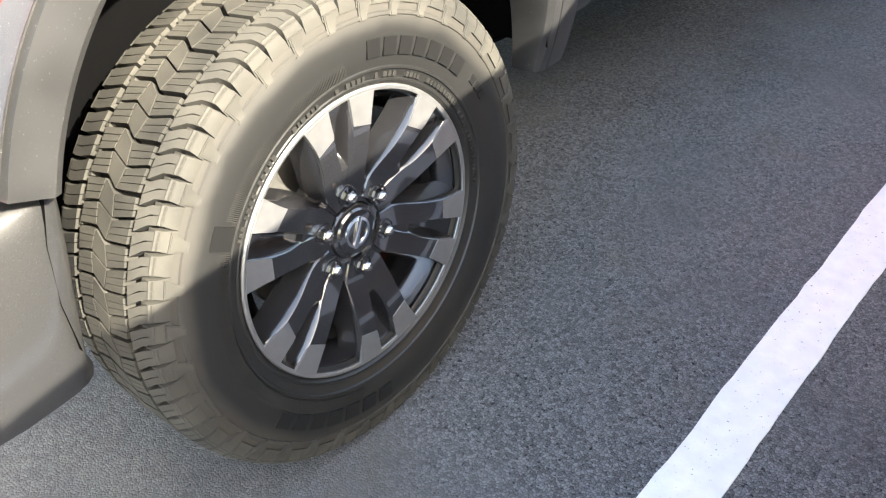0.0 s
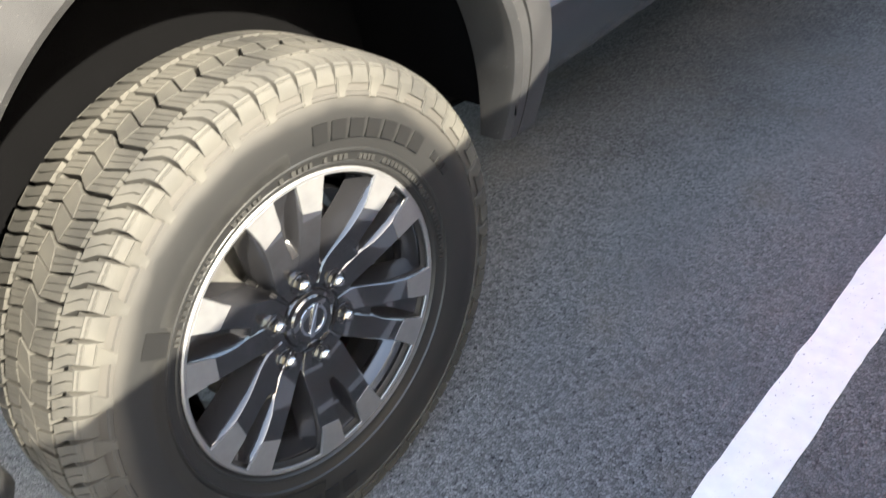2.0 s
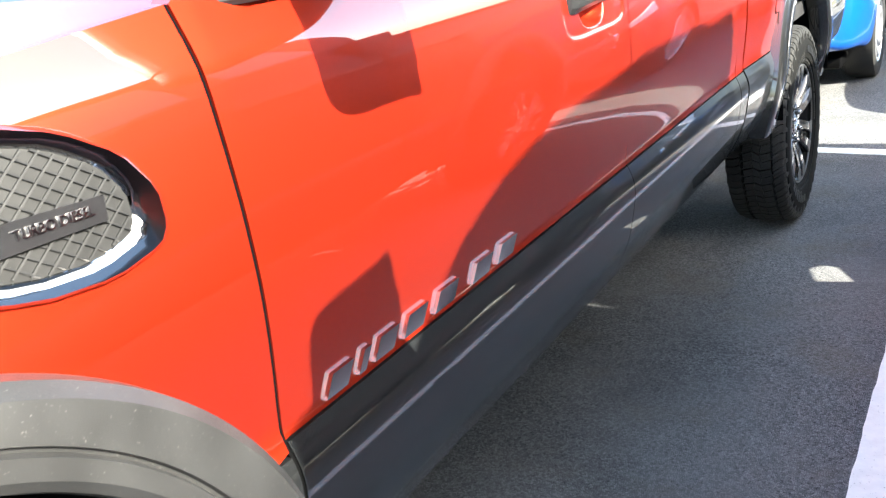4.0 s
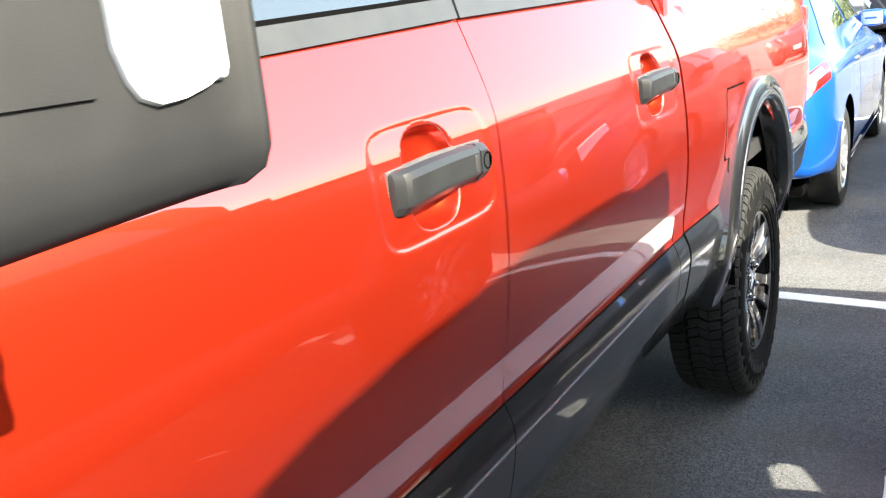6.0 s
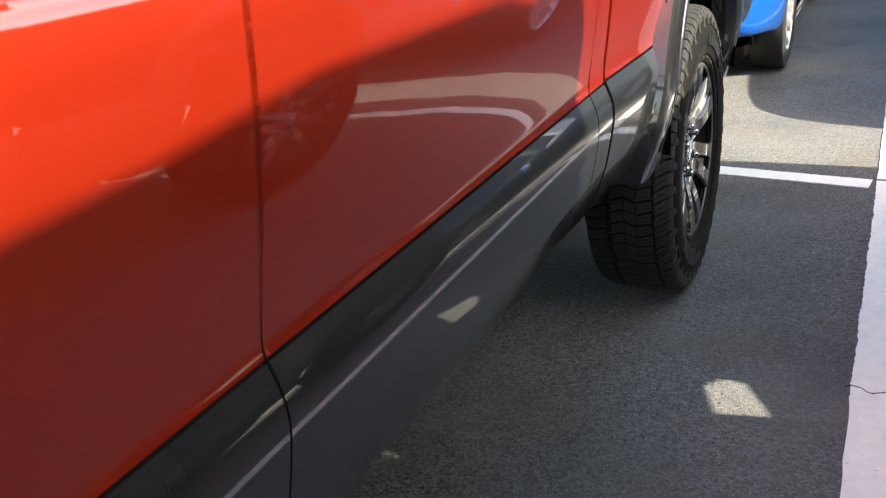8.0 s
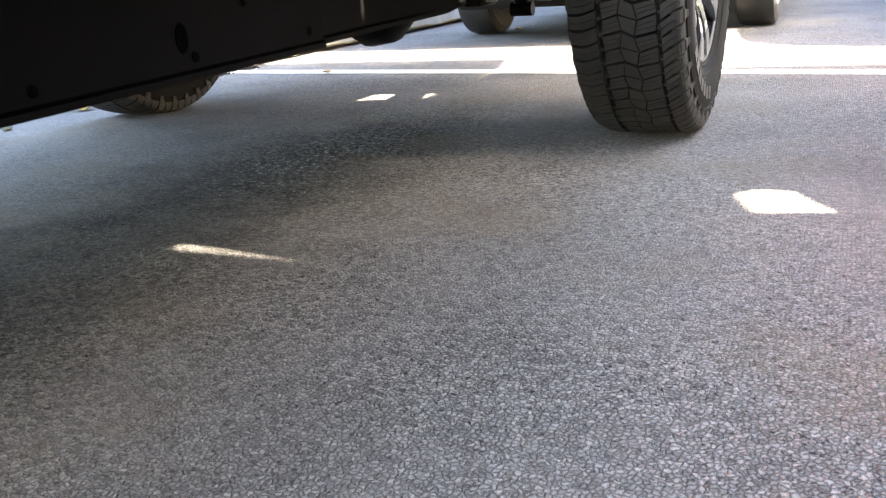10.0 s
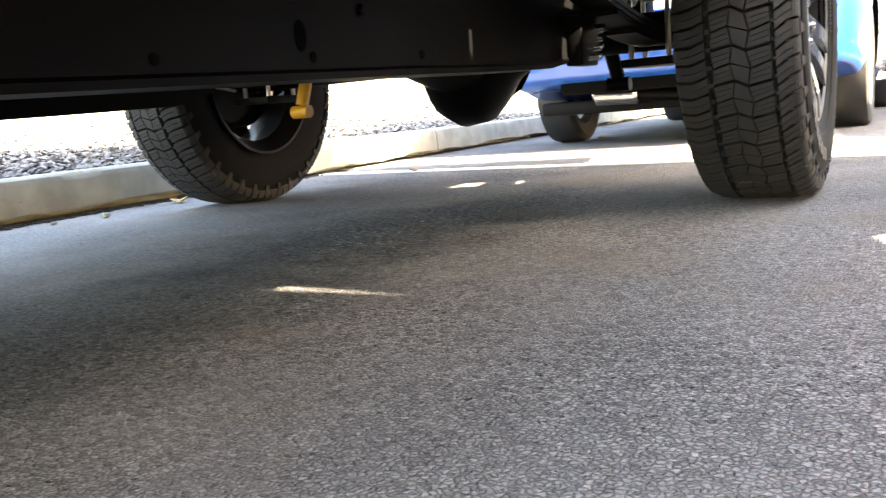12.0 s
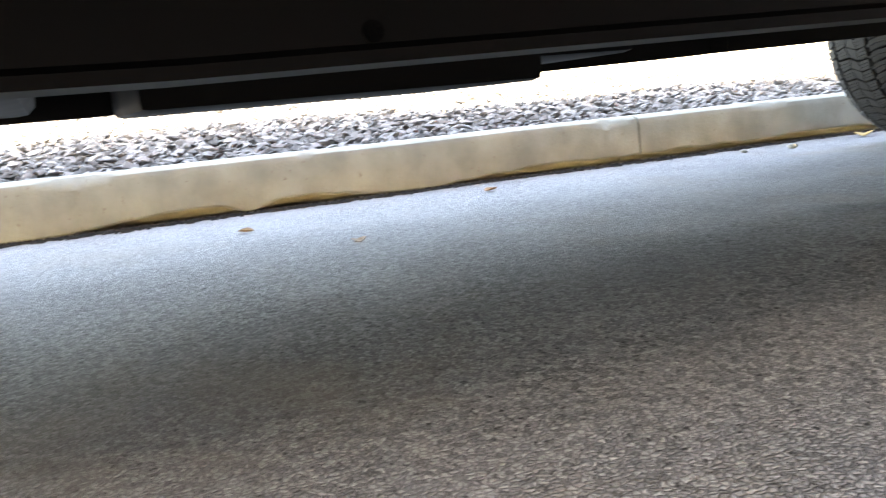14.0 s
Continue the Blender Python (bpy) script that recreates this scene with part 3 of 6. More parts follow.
def spoke_pair(bm_dark, hub, mid, cut_metal):
    """Two spokes that leave the hub as one and open towards the rim: scooped flanks, a pocket between them, cut-metal tips."""
    def P3(r, a, x):
        th = radians(a)
        return (x, r * math.cos(th), r * math.sin(th))

    for s in (1, -1):
        rings = []
        # radius, middle and half width in degrees, front face, scoop of the outer flank, slope of the pocket flank
        for r, ac, hw, x, out, inn in ((0.058, 14.5, 14.4, -0.043, 1.0, 0.0), (0.085, 14.8, 14.0, -0.042, 1.6, 0.0), (0.098, 14.3, 12.6, -0.040, 2.8, 0.0), (0.112, 13.4, 10.9, -0.0365, 4.0, 0.0),
                                       (0.126, 12.3, 9.9, -0.032, 4.9, 0.6), (0.138, 12.1, 8.6, -0.028, 5.4, 2.0), (0.152, 12.0, 7.2, -0.0245, 5.6, 3.2), (0.168, 11.7, 6.6, -0.021, 5.2, 3.2),
                                       (0.184, 11.4, 6.2, -0.0185, 4.6, 2.8), (0.2, 11.2, 6.0, -0.0175, 3.8, 2.2), (0.216, 11.1, 6.1, -0.0172, 2.6, 1.6), (0.232, 11.1, 6.4, -0.0172, 1.6, 1.0)):
            c = mid + s * ac
            e = hw * 0.13
            dep = 0.046 if r > 0.1 else 0.034
            o1, o2 = c + s * hw, c - s * hw
            ring = [P3(r, o1 + s * out, x - dep), P3(r, o1 + s * out * 0.62, x - dep * 0.62), P3(r, o1 + s * out * 0.26, x - dep * 0.28), P3(r, o1, x - 0.0035), P3(r, o1 - s * e, x),
                    P3(r, o2 + s * e, x), P3(r, o2, x - 0.003), P3(r, o2 - s * inn, x - 0.021), P3(r, o2 - s * inn, x - dep)]
            rings.append(ring)
        add_loft(bm_dark, rings)
        tip = []
        for r, hw, x in ((0.186, 5.4, -0.0168), (0.2, 5.6, -0.0158), (0.22, 5.9, -0.0155), (0.2385, 6.3, -0.0152)):
            c = mid + s * (11.4 if r < 0.19 else 11.1)
            tip.append([P3(r, c - hw, x - 0.004), P3(r, c - hw + 0.2, x), P3(r, c + hw - 0.2, x), P3(r, c + hw, x - 0.004)])
        # the inner end is cut to a shallow point
        tip[0] = [P3(0.186 + (0.006 if s > 0 else 0.0), mid + s * 11.4 - 5.4, -0.0208)] + [P3(0.186 + (0.006 if s > 0 else 0.0), mid + s * 11.4 - 5.2, -0.0168), P3(0.186 + (0.006 if s < 0 else 0.0), mid + s * 11.4 + 5.2, -0.0168), P3(0.186 + (0.006 if s < 0 else 0.0), mid + s * 11.4 + 5.4, -0.0208)]
        part("spoke_tip", loft(tip), cut_metal, hub, "machined silver spoke tip", 28)
    # floor of the pocket, rising to a lip towards the hub
    rings = []
    for r, hw, x in ((0.06, 9.0, -0.046), (0.1, 7.0, -0.042), (0.122, 4.0, -0.034), (0.132, 3.6, -0.038), (0.146, 4.4, -0.049), (0.17, 4.8, -0.049), (0.2, 5.0, -0.043), (0.222, 5.2, -0.033), (0.234, 5.3, -0.030)):
        rings.append([P3(r, mid - hw, x - 0.016), P3(r, mid - hw, x), P3(r, mid + hw, x), P3(r, mid + hw, x - 0.016)])
    add_loft(bm_dark, rings)


def truck_wheel(parent, name, at, outward, spin, detail=True):
    """One wheel as a part: tyre, lettering bars, rim, cap, nuts, brake. Its outer face looks along +x, or -x if outward is -1."""
    hub = new(name)
    hub.parent = parent
    hub.matrix_basis = pose(*at, 0, 0, 0 if outward > 0 else 180)
    # rear wheels: less dusty tread, rubber and cut metal coloured as in shade
    rear_dark = name != "front_wheel"
    for piece, build, m_, label in (("tyre", tyre_mesh, "rubber_shaded" if rear_dark else "sidewall", "black all-terrain tyre, sidewall ribbed"), ("tread", tread_mesh, "tread_dark" if rear_dark else "tread", "blocky all-terrain tread")):
        if (piece, m_) not in TYRES:
            TYRES[piece, m_] = part(piece, build(), M[m_], hub, label, 40 if piece == "tyre" else 25)
        else:
            again = tagged(new(piece, TYRES[piece, m_].data), label)
            again.parent = hub
    if detail:
        for n, a0, a1, r0, r1 in ((7, 82.5, 38.5, 0.293, 0.320), (3, 33.5, 23.0, 0.303, 0.316), (7, -143.5, -92.0, 0.300, 0.327)):
            step = (a1 - a0) / n
            for i in range(n):
                bm = bmesh.new()
                arc_bar(bm, a0 + step * (i + 0.10), a0 + step * (i + 0.86), r0, r1, -0.006, 0.0018)
                part("lettering_bar", bm, M["lettering"], hub)
        bm = bmesh.new()
        rng = random.Random(3)
        a = 150.0
        while a > -10:
            w = rng.uniform(0.8, 1.8)
            if rng.random() < 0.75:
                arc_bar(bm, a, a - w, 0.2585, 0.266, -0.016, -0.0085, 2)
            a -= w + 0.7
        part("small_lettering", bm, M["rubber"], hub, kind="stuff")
        bm = bmesh.new()
        arc_bar(bm, 151.5, 145.0, 0.283, 0.318, -0.004, 0.0008, 4)
        part("sidewall_mark", bm, M["lettering"], hub)
        bm = bmesh.new()
        for i in range(300):
            a = 90 + i * 0.55
            arc_bar(bm, a, a + 0.26, 0.279, 0.331, -0.004, -0.0011 if abs(a - 148) > 4.5 else -0.003, 1)
        part("sidewall_ribs", bm, M["rubber"], hub, kind="stuff")
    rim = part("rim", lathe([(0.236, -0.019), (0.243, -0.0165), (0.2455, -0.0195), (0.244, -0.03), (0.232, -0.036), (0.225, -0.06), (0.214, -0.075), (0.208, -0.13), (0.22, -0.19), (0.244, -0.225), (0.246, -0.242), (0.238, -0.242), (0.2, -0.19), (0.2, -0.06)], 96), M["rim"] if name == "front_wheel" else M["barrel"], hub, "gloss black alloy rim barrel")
    part("rim_edge", lathe([(0.2365, -0.0195), (0.2375, -0.0162), (0.2425, -0.0152), (0.2452, -0.0175), (0.2455, -0.021), (0.2365, -0.021)], 120), M["machined_shaded"] if rear_dark else M["machined"], hub, "thin machined rim edge")
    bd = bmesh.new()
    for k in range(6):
        spoke_pair(bd, hub, 32.5 + 60 * k, M["machined_shaded"] if rear_dark else M["machined"])
    add_lathe(bd, [(0.0, -0.042), (0.04, -0.042), (0.046, -0.044), (0.049, -0.049), (0.06, -0.048), (0.086, -0.044), (0.094, -0.05), (0.098, -0.08), (0.0, -0.085)], 72)
    part("spokes", bd, M["rim"], hub, "gloss black split spokes", 28)
    cap = part("hub_cap", lathe([(0.0, -0.0385), (0.03, -0.0375), (0.037, -0.039), (0.041, -0.043), (0.0415, -0.05), (0.0, -0.05)], 48), M["rim"], hub, "round gloss black centre cap")
    bm = lathe([(0.021, -0.0385), (0.0215, -0.0355), (0.026, -0.0355), (0.0265, -0.0385)], 40)
    add_box(bm, (-0.0385, -0.028, -0.0045), (-0.0345, 0.028, 0.0045), 0.001)
    bmesh.ops.rotate(bm, verts=bm.verts, cent=(0, 0, 0), matrix=Matrix.Rotation(radians(68), 3, "X"))
    part("emblem_ring", bm, M["chrome"], hub, "plain chrome ring and bar")
    for k in range(6):
        th = radians(32.5 + 60 * k)
        c = (0, 0.0699 * math.cos(th), 0.0699 * math.sin(th))
        bm = lathe([(0.0, -0.024), (0.005, -0.0245), (0.008, -0.027), (0.0095, -0.031)], 12, c)
        add_lathe(bm, [(0.0095, -0.031), (0.0108, -0.032), (0.0108, -0.046), (0.013, -0.047)], 6, c)
        part("lug_nut", bm, M["nut"], hub, "dark chrome lug nut")
        part("lug_seat", lathe([(0.0128, -0.0455), (0.0150, -0.0425), (0.0166, -0.0400), (0.0178, -0.0405), (0.0186, -0.0450)], 24, c), M["rim"], hub)
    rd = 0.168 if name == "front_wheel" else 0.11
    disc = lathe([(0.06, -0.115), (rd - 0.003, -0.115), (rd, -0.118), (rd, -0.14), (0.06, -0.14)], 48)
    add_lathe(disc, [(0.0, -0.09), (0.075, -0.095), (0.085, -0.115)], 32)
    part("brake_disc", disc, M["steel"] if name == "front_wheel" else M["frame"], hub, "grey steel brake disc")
    cal = bmesh.new()
    rows = []
    for i in range(9):
        th = radians(125 + 55 * i / 8)
        rows.append([(x, r * math.cos(th), r * math.sin(th)) for r, x in ((0.11, -0.095), (0.185, -0.09), (0.19, -0.16), (0.11, -0.16))])
    add_loft(cal, rows)
    part("brake_caliper", cal, M["steel"], hub, "pale metal brake caliper")
    hub.rotation_euler.x = radians(spin if outward > 0 else -spin)
    return hub

# ---- pickup truck ----
SIDE = [(0.42, -0.160), (0.50, -0.104), (0.54, -0.078), (0.58, -0.0575), (0.62, -0.0430), (0.65, -0.0358), (0.68, -0.0301), (0.71, -0.0252), (0.728, -0.0229), (0.738, -0.0225), (0.75, -0.0238), (0.765, -0.0272), (0.78, -0.0322), (0.79, -0.0375), (0.797, -0.0440), (0.81, -0.0429), (0.84, -0.0391), (0.87, -0.0347),
        (0.90, -0.0306), (0.94, -0.0260), (0.98, -0.0228), (1.02, -0.021), (1.10, -0.022), (1.17, -0.0275), (1.22, -0.0325), (1.245, -0.0358), (1.26, -0.0388), (1.275, -0.0440), (1.30, -0.0546), (1.34, -0.0725), (1.40, -0.1005), (1.5, -0.150)]


def side_x(y, z):
    x = smooth_table(SIDE, z, 0.007)
    if y < -0.3:
        x -= 0.30 * (-0.3 - y) ** 2
    if y < 0.62:
        x -= 0.028 * min(1, max(0, (z - 1.05) / 0.35)) * min(1, (0.62 - y) / 0.5)
    if y > 2.9:
        x += 0.012 * min(1, (y - 2.9) / 0.3)
    if y > 4.7:
        x -= 0.22 * (y - 4.7) ** 2
    return x


ARCH_Z = 0.57


def flare_mesh(cy, flip, a0=-14.0, a1=190.0):
    """Wide wheel-arch flare: outer slope, a stepped groove, a lower band and a turned-in lip."""
    n = 72
    rows = []
    for i in range(n + 1):
        a = a0 + (a1 - a0) * i / n
        th = radians(a)
        k = abs(math.cos(th))
        ro = 0.548 + (0.042 * k ** 1.5 if a < 90 or cy > 0 else 0.012 * k)
        gk = min(1.0, max(0.0, (a - 77.0) / 6.0)) if cy == 0.0 else 0.0
        gr = 0.503 + 0.030 * gk
        prof = [(ro, None), (ro - 0.004, 0.006), (ro - 0.018, 0.022), (gr + (ro - 0.018 - gr) * 0.45, 0.028), (gr + 0.004, 0.030), (gr + 0.002, 0.023), (gr - 0.002, 0.023), (gr - 0.005, 0.033), (0.478, 0.033), (0.467, 0.024), (0.463, 0.010), (0.463, -0.07)]
        row = []
        for r, x in prof:
            y, z = cy + r * math.cos(th), ARCH_Z + r * math.sin(th)
            z0 = max(z, 0.47)
            if x is None:
                x = side_x(y, z0) - 0.03
            elif x > 0:
                x *= 1.0 if cy == 0.0 else 0.55
                low = max(0.0, (0.72 - z0) / 0.25)
                x = x - 0.055 * min(1, low) ** 1.4
            row.append((flip - x if flip is not None else x, y, z0))
        rows.append(row)
    return loft(rows, closed=False)


def liner_mesh(cy, flip, end=186):
    rows = []
    for x in (0.0, -0.12, -0.36):
        rows.append([(flip - x if flip is not None else x, cy + 0.475 * math.cos(radians(a)), ARCH_Z + 0.475 * math.sin(radians(a))) for a in range(-4, end, 9)])
    bm = loft(rows, closed=False)
    last = [bm.verts.new(p) for p in rows[-1]]
    bm.faces.new(last)
    return bm


def door_handle(parent, y0, z0):
    """Pull handle on a shallow pressed plate: bezel, strap, button, keyhole end cap."""
    dx = lambda y, z: side_x(y, z) - 0.004
    root = new("door_handle")
    root.parent = parent
    L, h = 0.252, 0.057

    def ring(t, grow=0.0, out=0.0):
        y = y0 + t * L
        zc = z0 + 0.012 * math.sin(math.pi * t) * 0.3 + 0.003 * t
        hh = h / 2 * (1.03 - 0.08 * t) + grow
        x = dx(y, zc)
        return y, zc, hh, x

    rings = []
    for t, o, sh in ((0.0, 0.003, 0.88), (0.010, 0.010, 0.95), (0.05, 0.021, 1.0), (0.085, 0.025, 1.02), (0.14, 0.026, 1.03), (0.25, 0.027, 1.03), (0.45, 0.028, 1.02), (0.65, 0.027, 1.0), (0.80, 0.0255, 0.98), (0.84, 0.025, 0.97)):
        y, zc, hh, x = ring(t)
        hh *= sh
        inner = -0.004 if t < 0.14 or t > 0.78 else 0.010
        rings.append([(x + inner, y, zc - hh * 0.96), (x + o * 0.45, y, zc - hh), (x + o * 0.93, y, zc - hh * 0.62), (x + o, y, zc - hh * 0.45), (x + o * 0.99, y, zc + hh * 0.55), (x + o * 0.84, y, zc + hh * 0.86), (x + o * 0.50, y, zc + hh), (x + inner, y, zc + hh * 0.97)])
    part("pull", loft(rings), M["handle"], root, "satin grey plastic pull", 20)
    rings = []
    for t, o, sh in ((0.848, 0.025, 0.97), (0.90, 0.0245, 0.97), (0.95, 0.0235, 0.94), (0.975, 0.021, 0.88), (0.992, 0.014, 0.78), (1.0, 0.003, 0.7)):
        y, zc, hh, x = ring(t)
        hh *= sh
        rings.append([(x - 0.004, y, zc - hh), (x + o * 0.6, y, zc - hh), (x + o, y, zc - hh * 0.6), (x + o, y, zc + hh * 0.6), (x + o * 0.6, y, zc + hh), (x - 0.004, y, zc + hh)])
    part("end_cap", loft(rings), M["handle"], root, "satin grey end cap", 16)
    y, zc, hh, x = ring(0.925)
    part("keyhole", lathe([(0.0105, 0.0252), (0.0130, 0.0255), (0.0130, 0.021), (0.0105, 0.020), (0.010, 0.008), (0.0, 0.008)], 24, (x, y, zc)), M["liner"], root, "black round keyhole")
    y, zc, hh, x = ring(0.785)
    b = box((x + 0.020, y - 0.0055, zc - 0.013), (x + 0.0270, y + 0.0055, zc + 0.013), 0.002)
    part("lock_button", b, M["seal"], root, "small rectangular lock button")
    rings = []
    for t in (-0.005, 0.0, 0.5, 1.0, 1.006):
        y, zc, hh, x = ring(min(1, max(0, t)), 0.0012)
        y = y0 + t * L
        rings.append([(x - 0.006, y, zc - hh), (x + 0.0015, y, zc - hh), (x + 0.0015, y, zc + hh), (x - 0.006, y, zc + hh)])
    part("bezel", loft(rings), M["machined"], root, "thin bright bezel")
    return root


def door_surface(y0, z0):
    """Side surface with the pressed frame round a handle and the finger cup behind it."""
    def fx(y, z):
        x = side_x(y, z)
        # raised-edge dish: rounded rectangle
        py, pz = (y - (y0 + 0.130)) / 0.154, (z - (z0 + 0.003)) / 0.078
        d = (abs(py) ** 6 + abs(pz) ** 6) ** (1 / 6)
        if d < 1.12:
            k = min(1, max(0, (1.05 - d) / 0.07))
            x -= 0.0026 * k * k * (3 - 2 * k)
        return x
    return fx


def finger_cup(parent, door, y0, z0, fx):
    """Opens the door skin behind a handle and sets a deep rounded bowl into the hole."""
    yc, zc = y0 + 0.116, z0 + 0.004
    shape = lambda y, z: (abs((y - yc) / 0.069) ** 3 + abs((z - zc) / 0.070) ** 3) ** (1 / 3)
    bm = bmesh.new()
    bm.from_mesh(door.data)
    bmesh.ops.delete(bm, geom=[f for f in bm.faces if shape(f.calc_center_median().y, f.calc_center_median().z) < 1.05], context="FACES")
    bm.to_mesh(door.data)
    bm.free()
    rings = []
    for c, h in ((1.14, -0.0012), (1.11, -0.0002), (1.02, -0.0002), (1.0, -0.0012), (0.975, -0.007), (0.93, -0.018), (0.84, -0.029), (0.68, -0.036), (0.4, -0.040), (0.12, -0.041)):
        ring = []
        for k in range(64):
            a = 2 * math.pi * k / 64
            ca, sa = math.cos(a), math.sin(a)
            q = (abs(ca) ** 3 + abs(sa) ** 3) ** (-1 / 3) * c
            y, z = yc + 0.069 * q * ca, zc + 0.070 * q * sa
            ring.append((fx(y, z) + h, y, z))
        rings.append(ring)
    bm = loft(rings, caps=False)
    bm.verts.ensure_lookup_table()
    bm.faces.new(bm.verts[-64:])
    part("finger_cup", bm, M["red"], door, "deep rounded red finger cup", 60)


def fender_badge(parent):
    """Chrome-framed vent on the fender: frame, diamond mesh plate, curved emblem and a bar, all plain shapes."""
    root = new("fender_vent")
    root.parent = parent
    out = [(0.163, 1.252), (0.168, 1.224), (0.172, 1.170), (0.192, 1.147), (0.320, 1.102), (0.406, 1.093), (0.468, 1.105), (0.482, 1.122), (0.484, 1.161), (0.455, 1.206), (0.397, 1.243), (0.337, 1.262), (0.225, 1.272), (0.176, 1.268)]
    for _ in range(1):
        out = [(a[0] * (1 - k) + b[0] * k, a[1] * (1 - k) + b[1] * k) for a, b in zip(out, out[1:] + out[:1]) for k in (0.18, 0.82)]
    cy = sum(p[0] for p in out) / len(out)
    cz = sum(p[1] for p in out) / len(out)

    def scaled(k, dy=0.0):
        return [(cy + (y - cy) * k + dy, cz + (z - cz) * (k - (1 - k) * 0.15)) for y, z in out]

    rings = []
    for k, h in ((1.03, -0.004), (1.0, 0.006), (0.96, 0.011), (0.87, 0.009), (0.80, 0.006), (0.77, 0.002)):
        rings.append([(side_x(y, z) + h, y, z) for y, z in scaled(k)])
    part("frame", loft(rings, caps=False), M["chrome"], root, "bright chrome frame", 30)
    inner = scaled(0.775)
    part("mesh_plate", panel(inner, lambda y, z: side_x(y, z) + 0.003, 0.004, 0.05, 0.03), M["vent_plate"], root, "grey plate behind the diamond mesh")
    bm = bmesh.new()
    zs, ys = [p[1] for p in inner], [p[0] for p in inner]

    def inside(y, z):
        r = False
        for (y0, z0), (y1, z1) in zip(inner, inner[1:] + inner[:1]):
            if (z0 > z) != (z1 > z) and y < (y1 - y0) * (z - z0) / (z1 - z0) + y0:
                r = not r
        return r

    for d in (1, -1):
        for i in range(-14, 40):
            pts = []
            for j in range(60):
                y = min(ys) + j * (max(ys) - min(ys)) / 59
                z = min(zs) + i * 0.0165 + d * (y - min(ys)) * 0.72 + (0 if d > 0 else 0.02)
                if inside(y, z):
                    pts.append((side_x(y, z) + 0.0042, y, z))
            if len(pts) > 2:
                add_tube(bm, [pts[0], pts[len(pts) // 2], pts[-1]], 0.0017, 5)
    m = part("diamond_mesh", bm, M["vent_mesh"], root, "raised grey diamond mesh", kind="stuff")
    # curved emblem
    rows = []
    for i in range(19):
        a = radians(70 + 215 * i / 18)
        yc, zc = 0.258, 1.194
        row = []
        for r, h in ((0.016, 0.003), (0.018, 0.012), (0.041, 0.014), (0.045, 0.003)):
            y, z = yc + r * 1.12 * math.cos(a), zc + r * 1.05 * math.sin(a)
            row.append((side_x(y, z) + h, y, z))
        rows.append(row)
    part("curved_emblem", loft(rows), M["chrome"], root, "curved chrome emblem shape", 30)
    part("emblem_foot", panel([(0.250, 1.150), (0.290, 1.146), (0.297, 1.176), (0.255, 1.178)], lambda y, z: side_x(y, z) + 0.014, 0.011, 0.05, 0.05), M["rim"], root, "dark emblem foot")
    part("emblem_bar", panel([(0.298, 1.153), (0.414, 1.150), (0.418, 1.174), (0.303, 1.181)], lambda y, z: side_x(y, z) + 0.0095, 0.008, 0.05, 0.05), M["rim"], root, "plain dark bar")
    words = bpy.data.curves.new("plate_words", "FONT")
    words.body, words.size, words.extrude, words.align_x, words.align_y = "TURBO DIESEL", 0.0138, 0.0008, "CENTER", "CENTER"
    holder = new("plate_words", words)
    flat = bpy.data.meshes.new_from_object(holder.evaluated_get(bpy.context.evaluated_depsgraph_get()))
    bpy.data.objects.remove(holder)
    for v in flat.vertices:
        y, z = 0.3605 + v.co.x * 0.92, 1.1655 + v.co.y - v.co.x * 0.035
        v.co = (side_x(y, z) + 0.0112 + v.co.z, y, z)
    flat.materials.append(M["chrome"])
    wording = new("wording", flat)
    wording.parent = root
    tagged(wording, "raised chrome lettering")


def letter_bars(parent):
    """Door lettering as seven plain chrome slabs."""
    for y0, y1 in ((0.674, 0.737), (0.752, 0.774), (0.786, 0.850), (0.860, 0.932), (0.948, 1.028), (1.068, 1.146), (1.158, 1.238)):
        s, c, w = 0.008, (y0 + y1) / 2, (y1 - y0) * 0.37
        o = [(c - w - s, 0.806), (c + w - s, 0.806), (c + w + s, 0.838), (c - w + s, 0.838)]
        part("lettering_slab", panel(o, lambda y, z: side_x(y, z) + 0.005 + (z - 0.806) * 0.06, 0.008, 0.2, 0.2), M["nut"], parent, "plain dark chrome slab")


def fuel_door(parent):
    o = [(3.275, 0.935), (3.285, 0.925), (3.42, 0.92), (3.435, 0.93), (3.55, 1.105), (3.54, 1.12), (3.32, 1.125), (3.305, 1.11)]
    cy, cz = sum(p[0] for p in o) / len(o), sum(p[1] for p in o) / len(o)
    rim = [(cy + (y - cy) * 1.035, cz + (z - cz) * 1.05) for y, z in o]
    part("fuel_door_gap", panel(rim, lambda y, z: side_x(y, z) + 0.0008, 0.003, 0.1, 0.03), M["liner"], parent, "dark gap round the fuel door")
    part("fuel_door", panel(o, lambda y, z: side_x(y, z) + 0.0035, 0.006, 0.1, 0.03), M["red"], parent, "red fuel filler door")


